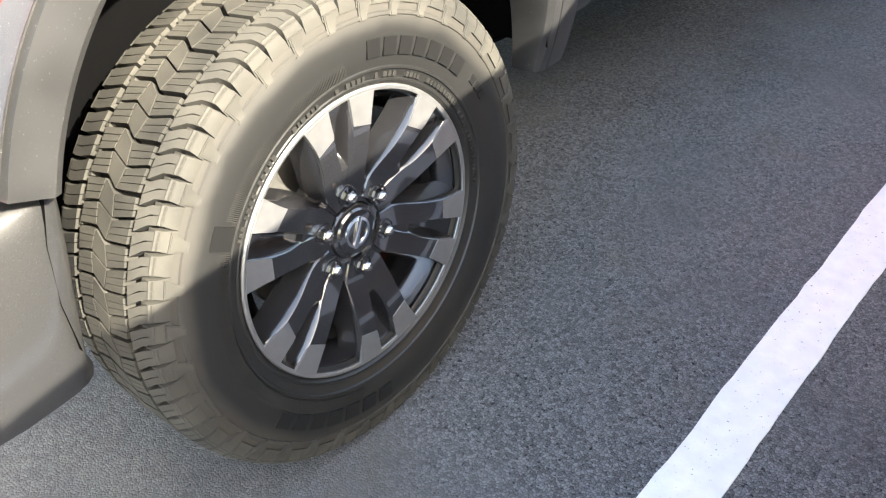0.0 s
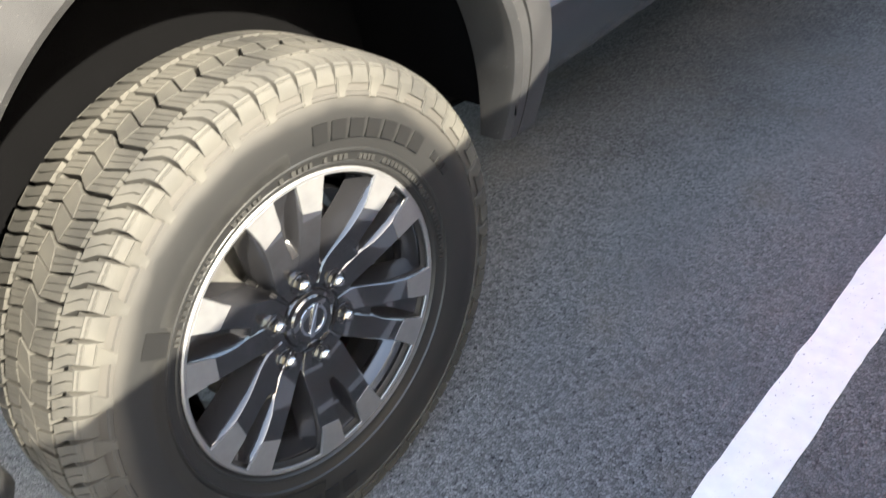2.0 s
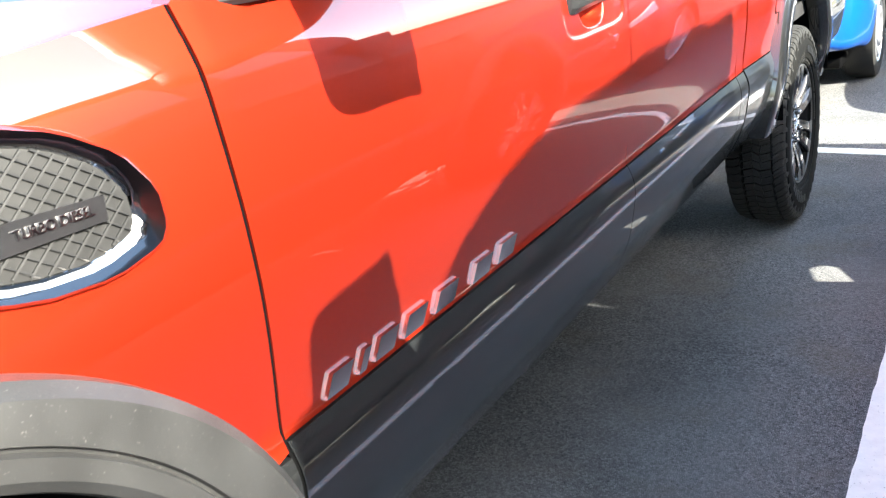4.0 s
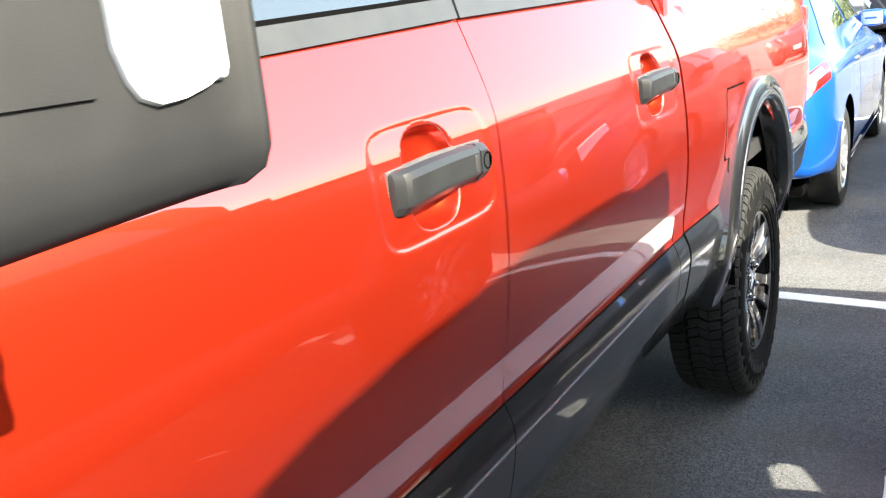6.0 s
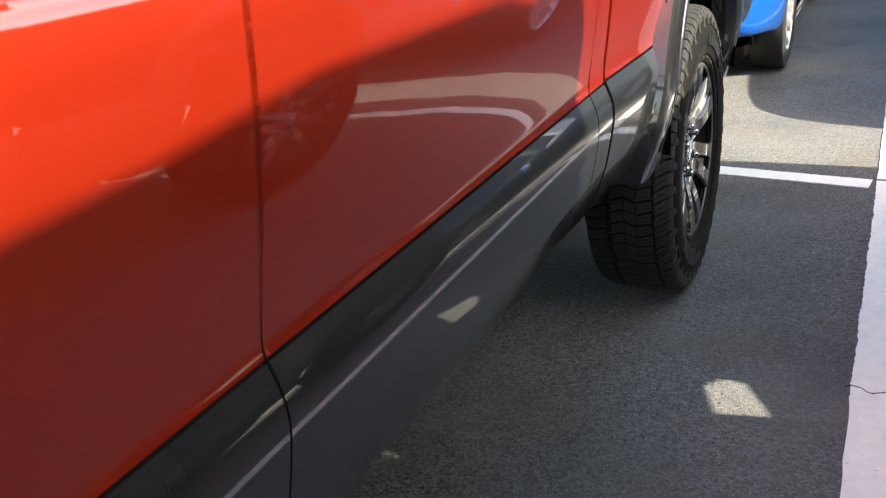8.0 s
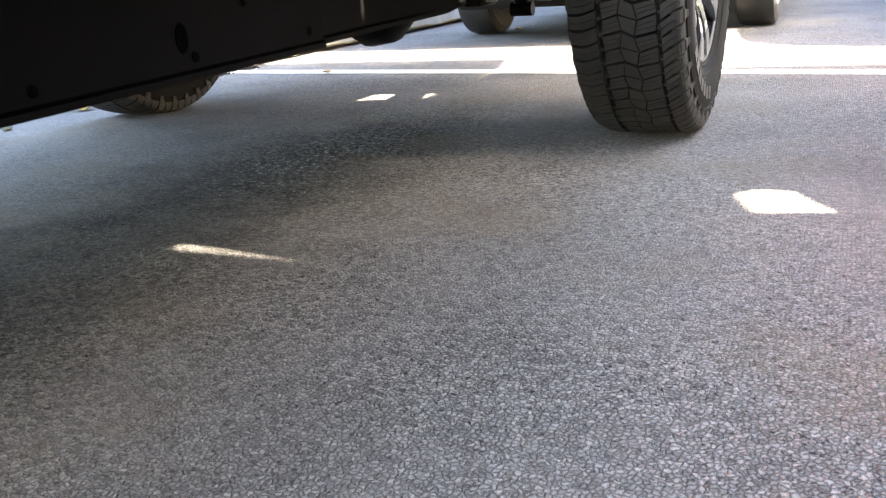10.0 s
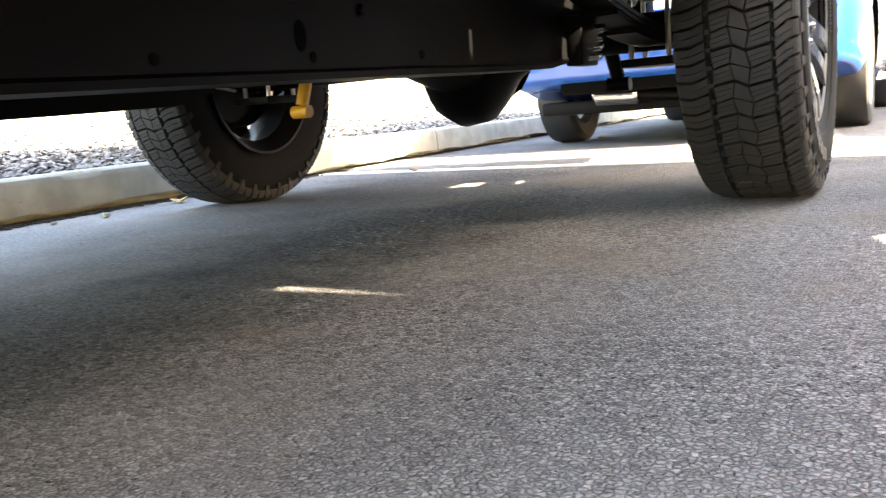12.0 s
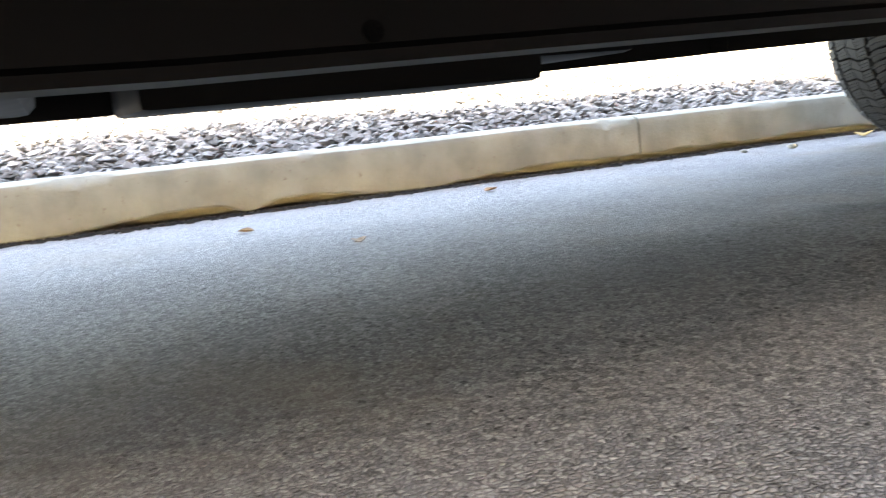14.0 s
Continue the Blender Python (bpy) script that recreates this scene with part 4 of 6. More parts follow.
def tow_mirror(parent, flip, detail, back=0.0):
    """Tall towing mirror: sail base on the door, arm, ribbed shell with a bright cap and the glass."""
    root = new("door_mirror")
    root.parent = parent
    root.location.y = back
    fl = (lambda x: x) if flip is None else (lambda x: flip - x)
    dz = 0.0 if detail else -0.245
    # plan of the shell: a full nose that turns back sharply along the outer end
    front = [(-0.045, 0.900), (-0.03, 0.878), (0.0, 0.860), (0.05, 0.828), (0.10, 0.795), (0.15, 0.766), (0.19, 0.752), (0.225, 0.750), (0.25, 0.760), (0.264, 0.778), (0.272, 0.805), (0.279, 0.860), (0.288, 0.922), (0.295, 0.944)]
    plan = front + [(0.302, 0.953), (0.298, 0.957), (-0.038, 0.957), (-0.045, 0.950)]
    for _ in range(2):
        plan = [(p[0] * (1 - k) + q[0] * k, p[1] * (1 - k) + q[1] * k) for p, q in zip(plan, plan[1:] + plan[:1]) for k in (0.25, 0.75)]
    rings = []
    for z, k, rise in ((1.333, 0.55, 1), (1.3335, 0.80, 1), (1.336, 0.92, 1), (1.343, 0.975, 1), (1.356, 0.997, 0.8), (1.375, 1.0, 0.4), (1.42, 1.0, 0), (1.60, 1.0, 0), (1.71, 0.99, 0), (1.735, 0.96, 0), (1.748, 0.90, 0), (1.755, 0.75, 0)):
        z += dz if z > 1.5 else 0.0
        rings.append([(fl(0.13 + (x - 0.13) * k), 0.86 + (y - 0.86) * k, z + 0.07 * rise * max(0.0, y - 0.80)) for x, y in plan])
    part("shell", loft(rings), M["mirror_shell"], root, "charcoal plastic mirror shell", 40)

    def skin(u):
        """A place on the front outline, by steps along its points, and the way out of it."""
        i = min(len(front) - 2, int(u))
        p, q = Vector(front[i]), Vector(front[i + 1])
        d = (q - p).normalized()
        return p.lerp(q, u - i), Vector((d.y, -d.x))

    bright = []
    for u, z0 in ((11.35, 1.415), (11.42, 1.400), (11.5, 1.392), (11.65, 1.388), (11.85, 1.389), (12.2, 1.393), (12.7, 1.400)):
        p, n = skin(u)
        o, i = p + n * 0.004, p - n * 0.008
        bright.append([(fl(i.x), i.y, z0), (fl(o.x), o.y, z0 + 0.004), (fl(o.x), o.y, 1.66 + dz), (fl(i.x), i.y, 1.665 + dz)])
    part("cap", loft(bright), M["lamp_clear"], root, "bright clear mirror lamp cover", 40)
    p, n = skin(12.5)
    part("marker_lamp", lathe([(0.0, 0.003), (0.003, 0.0025), (0.0045, 0.0), (0.0045, -0.006)], 12, (fl(p.x + 0.002), p.y, 1.403)), M["lamp_clear"], root, "small clear marker lamp")
    slot = []
    for k in range(28):
        p, n = skin(2.4 + 0.325 * k)
        o, i = p + n * 0.0025, p - n * 0.008
        slot.append([(fl(i.x), i.y, 1.397), (fl(o.x), o.y, 1.3985), (fl(o.x), o.y, 1.655 + dz), (fl(i.x), i.y, 1.66 + dz)])
    part("front_panel", loft(slot), M["mirror_shell"], root, "black panel across the mirror front", 40)
    lo, hi = sorted((fl(-0.005), fl(0.275)))
    part("glass", box((lo, 0.954, 1.385), (hi, 0.962, 1.70 + dz), 0.003), M["chrome"], root, "mirror glass")
    part("arm", tube([(fl(-0.10), 0.80, 1.40), (fl(-0.05), 0.83, 1.405), (fl(0.01), 0.88, 1.42)], [0.035, 0.03, 0.026], 16), M["mirror_shell"], root, "charcoal mirror arm")
    part("arm", tube([(fl(-0.11), 0.80, 1.55), (fl(-0.05), 0.84, 1.56), (fl(0.01), 0.88, 1.56)], [0.035, 0.03, 0.026], 16), M["mirror_shell"], root, "charcoal mirror arm")
    rows = []
    for z, k in ((1.316, 0.0), (1.322, 0.006), (1.348, 0.008), (1.352, 0.004), (1.356, 0.008), (1.46, 0.0), (1.62, -0.05)):
        xo = -0.052 + k
        rows.append([(fl(-0.15), 0.66, z), (fl(xo - 0.02), 0.66, z), (fl(xo), 0.70, z), (fl(xo), 0.865, z), (fl(xo - 0.03), 0.905, z), (fl(-0.15), 0.91, z)])
    part("base", loft(rows), M["mirror_shell"], root, "charcoal mirror base on the door corner", 30)
    return root


def underbody(parent):
    """Frame rails, cross members, axle, springs, dampers, tank and exhaust."""
    for sx in (1, -1):
        X = (lambda x: x) if sx > 0 else (lambda x: -2.0 - x)
        rows = []
        for y, zb, zt, xo in ((-0.75, 0.46, 0.62, -0.42), (-0.3, 0.43, 0.60, -0.42), (0.50, 0.35, 0.52, -0.43), (0.75, 0.32, 0.52, -0.42), (1.16, 0.280, 0.52, -0.42), (1.47, 0.279, 0.52, -0.42), (2.08, 0.289, 0.53, -0.42), (2.762, 0.3025, 0.56, -0.42), (2.787, 0.304, 0.56, -0.445), (3.02, 0.308, 0.56, -0.455), (3.30, 0.314, 0.60, -0.458), (3.40, 0.326, 0.63, -0.458), (3.46, 0.352, 0.66, -0.452), (3.52, 0.43, 0.70, -0.44), (3.62, 0.62, 0.76, -0.42), (4.2, 0.62, 0.76, -0.42), (4.6, 0.55, 0.68, -0.42), (5.05, 0.55, 0.68, -0.42)):
            rows.append([(X(xo - 0.085), y, zb), (X(xo + 0.004), y, zb), (X(xo + 0.004), y, zb + 0.008), (X(xo), y, zb + 0.012), (X(xo), y, zt - 0.01), (X(xo - 0.01), y, zt), (X(xo - 0.085), y, zt)])
        part("frame_rail", loft(rows), M["frame"], parent, "black painted frame rail with punched holes", 30)
        if sx > 0:
            for y, z, r, tall in ((2.725, 0.329, 0.006, 1.0), (2.452, 0.345, 0.010, 1.7), (2.472, 0.322, 0.006, 1.0), (2.050, 0.329, 0.010, 1.4), (2.231, 0.317, 0.006, 1.0), (1.585, 0.300, 0.007, 1.0), (2.097, 0.383, 0.012, 1.0)):
                bm = lathe([(0.0, 0.0012), (r, 0.0012), (r * 1.1, -0.002)], 16, (-0.42, y, z))
                bmesh.ops.scale(bm, verts=bm.verts, vec=(1, 1, tall), space=Matrix.Translation((0.42, -y, -z)))
                part("rail_hole", bm, M["liner"], parent)
            for y in (2.58, 1.60):
                part("bolt_head", lathe([(0.0, 0.006), (0.006, 0.006), (0.008, 0.004), (0.008, -0.002)], 6, (-0.42, y, 0.38)), M["frame"], parent)
        # leaf spring pack
        for k in range(4):
            ln = 0.68 - k * 0.13
            pts = [(3.86 + ln * s, 0.40 + 0.10 * (s * ln / 0.68) ** 2 - k * 0.012) for s in [-1 + 0.2 * q for q in range(11)]]
            rows = [[(X(-0.36), y, z), (X(-0.43), y, z), (X(-0.43), y, z + 0.010), (X(-0.36), y, z + 0.010)] for y, z in pts]
            part("leaf_spring", loft(rows), M["frame"], parent, "black leaf spring")
        for dy in (-0.06, 0.06):
            part("u_bolt", tube([(X(-0.35), 3.86 + dy, 0.33), (X(-0.35), 3.86 + dy, 0.48), (X(-0.44), 3.86 + dy, 0.48), (X(-0.44), 3.86 + dy, 0.33)], 0.007, 8), M["steel"], parent, "steel spring bolt")
        part("spring_plate", box((min(X(-0.46), X(-0.33)), 3.77, 0.315), (max(X(-0.46), X(-0.33)), 3.95, 0.335), 0.004), M["frame"], parent)
        # damper
        y0 = 3.835 if sx < 0 else 3.98
        lower, upper = Vector((X(-0.53), y0, 0.29)), Vector((X(-0.60), y0 - 0.10 * sx, 0.72))
        part("shock_body", tube([lower + (upper - lower) * 0.02, lower + (upper - lower) * 0.36], 0.019, 16), M["yellow"] if sx < 0 else M["frame"], parent, "shock absorber body")
        part("shock_rod", tube([lower + (upper - lower) * 0.36, upper], 0.010, 10), M["chrome"], parent, "bright shock rod")
        part("shock_eye", tube([lower + Vector((-0.03, 0, -0.01)), lower + Vector((0.03, 0, -0.01))], 0.019, 16), M["yellow"] if sx < 0 else M["frame"], parent, "shock eye")
        # brake backing and inner arm
        part("backing_plate", lathe([(0.03, -0.02), (0.15, -0.02), (0.172, -0.005), (0.172, 0.03)] if sx > 0 else [(0.03, -0.02), (0.135, -0.02), (0.152, -0.005), (0.152, 0.03)], 40, (X(-0.245) if sx > 0 else X(-0.245), 3.862, 0.402)), M["frame"], parent, "black brake backing plate")
        part("brake_hose", tube([(X(-0.27), 3.80, 0.50), (X(-0.30), 3.74, 0.44), (X(-0.29), 3.70, 0.38), (X(-0.33), 3.78, 0.36)], 0.006, 8), M["steel"], parent, "brake line")
        part("parking_brake_lever", box((min(X(-0.30), X(-0.26)), 3.90, 0.38), (max(X(-0.30), X(-0.26)), 3.99, 0.42), 0.008), M["steel"], parent, "steel brake lever")
        part("front_arm", tube([(X(-0.62), -0.12, 0.40), (X(-0.25), 0.02, 0.32), (X(-0.62), 0.2, 0.40)], 0.03, 10), M["frame"], parent, "black front suspension arm")
    # brake pieces seen behind the far wheel
    for pts, r, m_ in (([(-1.70, 3.78, 0.47), (-1.68, 3.84, 0.44), (-1.69, 3.92, 0.46)], 0.012, "steel"), ([(-1.69, 3.90, 0.36), (-1.69, 3.96, 0.40), (-1.68, 3.98, 0.46)], 0.010, "steel"), ([(-1.68, 3.99, 0.33), (-1.66, 3.99, 0.36)], 0.014, "chrome"), ([(-1.66, 4.03, 0.40), (-1.64, 4.03, 0.42)], 0.012, "chrome"), ([(-1.72, 3.74, 0.40), (-1.66, 3.80, 0.42)], 0.018, "frame")):
        part("brake_link", tube(pts, r, 10), M[m_], parent, "metal brake link")
    # bright bolts of the spring hanger behind the rail
    for k in range(4):
        y, z = 3.43 + 0.012 * k, 0.335 + 0.019 * k
        part("hanger_bolt", tube([(-0.43, y, z), (-0.398, y, z), (-0.394, y, z)], [0.009, 0.009, 0.005], 8), M["chrome"], parent, "worn bright hanger bolt")
    part("hanger_bracket", box((-0.462, 3.40, 0.318), (-0.424, 3.50, 0.42), 0.006), M["frame"], parent, "black spring hanger")
    # rear axle
    ax = tube([(-0.26, 3.90, 0.402), (-1.74, 3.90, 0.402)], 0.048, 20)
    part("axle_tube", ax, M["frame"], parent, "black rear axle tube")
    rows = []
    for x, s in ((-0.74, 0.055), (-0.79, 0.085), (-0.83, 0.135), (-0.88, 0.182), (-0.95, 0.192), (-1.00, 0.165), (-1.04, 0.10), (-1.09, 0.055)):
        rows.append([(x, 3.90 + s * 0.95 * math.cos(a), 0.402 + s * math.sin(a) - s * 0.06) for a in [2 * math.pi * k / 24 for k in range(24)]])
    part("differential", loft(rows), M["frame"], parent, "black rear differential housing", 50)
    part("differential_cover", tube([(-0.92, 4.02, 0.39), (-0.92, 4.06, 0.385)], [0.14, 0.10], 12), M["frame"], parent, "bolted differential cover")
    part("pinion", tube([(-0.92, 3.78, 0.41), (-0.92, 3.52, 0.42), (-0.96, 3.44, 0.42)], [0.12, 0.075, 0.05], 18), M["frame"], parent)
    part("drive_shaft", tube([(-0.97, 3.44, 0.42), (-0.99, 1.8, 0.50)], 0.045, 18), M["frame"], parent, "black drive shaft")
    part("drive_joint", box((-1.03, 3.38, 0.37), (-0.90, 3.46, 0.47), 0.02), M["steel"], parent)
    for y0, y1, z0, z1, x0, x1 in ((2.60, 2.72, 0.40, 0.50, -1.66, -0.36), (0.45, 1.39, 0.288, 0.42, -1.48, -0.46), (3.20, 3.28, 0.52, 0.62, -1.62, -0.40), (4.60, 4.70, 0.56, 0.66, -1.62, -0.40)):
        part("cross_member", box((x0, y0, z0), (x1, y1, z1), 0.03, 3), M["frame"], parent, "black cross member")
    for y0, y1, z0 in ((1.50, 2.045, 0.271), (2.045, 2.205, 0.301), (2.205, 2.318, 0.318)):
        part("skid_plate", box((-1.45, y0, z0), (-1.02, y1 + (0.012 if y1 < 2.3 else 0.0), 0.42), 0.014, 2), M["frame"], parent, "black skid plate under the exhaust")
    part("engine_sump", box((-1.35, -0.30, 0.36), (-0.65, 0.60, 0.75), 0.05, 3), M["frame"], parent)
    part("gearbox", box((-1.28, 0.6, 0.40), (-0.74, 1.9, 0.72), 0.08, 3), M["frame"], parent)
    part("fuel_tank", box((-0.82, 1.75, 0.36), (-0.44, 2.60, 0.62), 0.05, 3), M["frame"], parent, "black fuel tank")
    part("exhaust_pipe", tube([(-1.45, 0.4, 0.47), (-1.42, 1.9, 0.46), (-1.40, 2.6, 0.44), (-1.42, 3.1, 0.48), (-1.46, 3.5, 0.62), (-1.50, 3.9, 0.66), (-1.52, 4.5, 0.58), (-1.62, 5.0, 0.56)], 0.04, 14), M["steel"], parent, "steel exhaust pipe")
    part("muffler", tube([(-1.40, 1.95, 0.46), (-1.40, 1.99, 0.46), (-1.40, 2.52, 0.45), (-1.40, 2.56, 0.45)], [0.05, 0.10, 0.10, 0.05], 20), M["frame"], parent, "dull black muffler")
    part("cab_floor", box((-1.86, 0.60, 0.60), (-0.14, 2.80, 0.64)), M["frame"], parent)
    part("tow_hitch", box((-1.30, 4.92, 0.50), (-0.70, 5.02, 0.60), 0.015), M["frame"], parent, "black tow hitch bar")
    part("tow_receiver", box((-0.96, 4.98, 0.44), (-0.87, 5.16, 0.52), 0.006), M["frame"], parent)
    part("spare_wheel", spare_mesh(), M["rubber_shaded"], parent, "black spare tyre under the bed", 50)


def spare_mesh():
    bm = lathe([(0.22, -0.10), (0.37, -0.12), (0.40, -0.06), (0.40, 0.06), (0.37, 0.12), (0.22, 0.10), (0.22, -0.10)], 40)
    bmesh.ops.rotate(bm, verts=bm.verts, cent=(0, 0, 0), matrix=Matrix.Rotation(radians(90), 3, "Y"))
    bmesh.ops.translate(bm, verts=bm.verts, vec=(-1.0, 4.48, 0.66))
    return bm


def pickup(name, label, paint, low, group="", detail=True):
    """A crew-cab pickup: nose towards -y, near side at x = 0, far side at x = -2."""
    T = empty(name, label, "pickup truck", group)
    g = 0.0018
    # cab back edge, bed front edge, bed height
    back, bed, top = (2.899, 2.914, 1.44) if detail else (2.893, 2.925, 1.365)
    B_top = [(1.812, 0.80), (1.816, 0.86), (1.829, 1.0), (1.845, 1.13), (1.861, 1.24), (1.876, 1.31), (1.888, 1.392), (1.892, 1.418)]
    D_back = [(2.805, 0.797), (2.818, 0.95), (2.835, 1.05), (2.857, 1.15), (2.871, 1.25), (2.88, 1.392), (2.882, 1.430)]
    for flip in (None, -2.0):
        near = flip is None and detail
        # front fender
        o = [(0.587 - g, 0.782)] + arc(0.0, ARCH_Z, 0.545, 21.5, 178, 26) + [(-0.60, 0.62), (-0.80, 0.75), (-0.86, 0.95), (-0.82, 1.12), (-0.55, 1.255), (-0.2, 1.285), (0.25, 1.30), (0.587 - g, 1.33)]
        part("front_fender", panel(o, side_x, 0.03, 0.08, 0.03, flip), paint, T)
        # doors
        fd = door_surface(1.537, 1.203) if near else side_x
        fine = dict(dy=0.006, dz=0.004) if near else dict(dy=0.1, dz=0.03)
        o = [(0.589 + g, 0.797), (1.2, 0.797)] + [(y - g, z) for y, z in B_top] + [(1.3, 1.397), (0.66, 1.374), (0.591 + g, 1.33)]
        o[2] = (o[2][0], 0.797)
        door = part("front_door", panel(o, fd, 0.03, flip=flip, **fine), paint, T, sharp=75)
        if near:
            finger_cup(T, door, 1.537, 1.203, fd)
        fd = door_surface(2.562, 1.212) if near else side_x
        o = [(y + g, z) for y, z in B_top]
        o[0] = (o[0][0], 0.797)
        o = [o[0]] + D_back + o[::-1][:-1]
        door = part("rear_door", panel(o, fd, 0.03, flip=flip, **(dict(dy=0.010, dz=0.006) if near else fine)), paint, T, sharp=75)
        if near:
            finger_cup(T, door, 2.562, 1.212, fd)
        # dark seals behind the shut lines
        if near:
            for pts in ([(0.588, z) for z in (0.52, 0.65, 0.8, 1.0, 1.2, 1.33)], [(1.797, 0.50), (1.811, 0.79)] + B_top, [(2.8055, 0.50)] + [(y + 0.0025, z) for y, z in D_back]):
                fine_pts = [(a[0] + (b[0] - a[0]) * k / 32, a[1] + (b[1] - a[1]) * k / 32) for a, b in zip(pts, pts[1:]) for k in range(32)] + [pts[-1]]
                rows = []
                for y, z in fine_pts:
                    x = min(door_surface(1.537, 1.203)(y - 0.004, z), door_surface(2.562, 1.212)(y + 0.004, z)) - 0.0020
                    rows.append([(x, y - 0.003, z), (x, y + 0.003, z)])
                part("door_seal", loft(rows, closed=False), M["liner"], T, "black rubber door seal")
        # cab corner strip behind the door
        part("cab_corner", panel([(D_back[0][0] + 0.005, 0.797), (back, 0.797), (back, 1.42), (2.885, 1.42)] + [(y + 0.005, z) for y, z in D_back[:0:-1]], side_x, 0.03, 0.1, 0.04, flip), paint, T)
        part("cab_corner_cladding", panel([(2.8095, 0.50), (back, 0.50), (back, 0.793), (2.8095, 0.793)], side_x, 0.03, 0.1, 0.012, flip), low, T)
        # lower cladding
        lowz = 0.498
        o = [(0.565, lowz - 0.014), (0.587 - g, lowz - 0.014), (0.587 - g, 0.775), (0.545, 0.775), (0.53, 0.7)]
        part("sill_front", panel(o, side_x, 0.03, 0.1, 0.015, flip), low, T)
        o = [(0.590 + g, lowz - 0.014), (1.797 - g, lowz), (1.812 - g, 0.793), (0.590 + g, 0.793)]
        part("front_door_cladding", panel(o, side_x, 0.03, 0.15, 0.012, flip), low, T, "glossy gunmetal lower door cladding")
        o = [(1.797 + g, lowz), (2.8035, lowz), (2.8045, 0.793), (1.812 + g, 0.793)]
        part("rear_door_cladding", panel(o, side_x, 0.03, 0.15, 0.012, flip), low, T, "glossy gunmetal lower door cladding")
        part("sill", loft([[(flip - x if flip is not None else x, y, z) for x, z in ((-0.165, 0.55), (-0.17, 0.535), (-0.18, 0.525), (-0.26, 0.52), (-0.26, 0.60), (-0.165, 0.60))] for y in (0.58, 1.2, 2.0, 2.89)]), low, T, "lower edge of the cab side")
        # bed side
        cy = 3.785
        o = [(bed, 0.80)] + [(p[0], p[1]) for p in arc(cy, ARCH_Z, 0.545, 155, 24, 26)] + [(5.08, 0.80), (5.10, 1.0), (5.10, top), (bed, top)]
        part("bed_side", panel(o, side_x, 0.03, 0.1, 0.03, flip), paint, T)
        o = [(bed, 0.50), (3.225, 0.53), (3.185, 0.70), (3.26, 0.775), (3.285, 0.795), (bed, 0.795)]
        part("bed_sill", panel(o, side_x, 0.03, 0.1, 0.012, flip), low, T, "glossy gunmetal lower bed cladding")
        part("bed_sill", panel([(4.345, 0.60), (5.06, 0.62), (5.08, 0.795), (4.295, 0.795)], side_x, 0.03, 0.1, 0.012, flip), low, T)
        part("front_flare", flare_mesh(0.0, flip, -10, 158.5), M["plastic"], T, "dusty dark grey plastic wheel-arch flare", 30)
        part("rear_flare", flare_mesh(cy, flip, -8, 188), low, T, "grey wheel-arch flare", 30)
        part("wheel_liner", liner_mesh(0.0, flip), M["liner"], T, "black wheel-well liner", 80)
        part("wheel_liner", liner_mesh(cy, flip, 186 if detail or flip is None else 145), M["liner"], T, "black wheel-well liner", 80)
        fl = (lambda x: x) if flip is None else (lambda x: flip - x)
        # belt moulding and windows
        bel = lambda y, z: -0.0925 - (z - 1.395) * 0.35
        part("belt_trim", panel([(0.70, 1.369), (1.884, 1.412), (1.887, 1.444), (0.72, 1.400)], bel, 0.03, 0.2, 0.012, flip), M["seal"], T, "satin grey belt moulding")
        part("belt_trim", panel([(1.892, 1.412), (2.86, 1.430), (2.86, 1.460), (1.895, 1.444)], bel, 0.03, 0.2, 0.012, flip), M["seal"], T, "satin grey belt moulding")
        win = lambda y, z: -0.135 - (z - 1.42) * 0.34
        strip = lambda y, z: -0.112 - (z - 1.42) * 0.34
        part("weatherstrip", panel([(0.73, 1.394), (1.886, 1.437), (1.886, 1.450), (0.73, 1.407)], strip, 0.02, 0.2, 0.01, flip), M["liner"], T, "black rubber strip at the foot of the glass")
        part("weatherstrip", panel([(1.896, 1.437), (2.85, 1.452), (2.85, 1.466), (1.896, 1.450)], strip, 0.02, 0.2, 0.01, flip), M["liner"], T, "black rubber strip at the foot of the glass")
        part("window", panel([(0.80, 1.395), (1.80, 1.43), (1.80, 1.87), (1.45, 1.86), (1.28, 1.80)], win, 0.006, 0.5, 0.5, flip), M["glass"], T, "tinted side window")
        part("window", panel([(1.93, 1.43), (2.72, 1.43), (2.66, 1.86), (1.93, 1.87)], win, 0.006, 0.5, 0.5, flip), M["glass"], T, "tinted side window")
        fr = lambda y, z: -0.128 - (z - 1.42) * 0.34
        for pts in ([(0.66, 1.40), (0.80, 1.43), (1.28, 1.80), (1.45, 1.86), (1.41, 1.905), (1.27, 1.868), (1.13, 1.80)], [(1.80, 1.43), (1.93, 1.43), (1.93, 1.93), (1.80, 1.93)],
                    [(2.72, 1.43), (2.89, 1.43), (2.80, 1.93), (2.62, 1.93)] if detail else [(2.72, 1.43), (2.93, 1.43), (2.99, 1.60), (3.0, 1.86), (2.97, 1.94), (2.66, 1.93)], [(1.41, 1.85), (2.68, 1.855), (2.66, 1.94), (1.78, 1.94), (1.6, 1.93), (1.41, 1.903)]):
            part("pillar", panel(pts, fr, 0.05, 0.3, 0.1, flip), paint if pts[0][1] < 1.41 or pts[0][1] > 1.7 else M["black"], T)
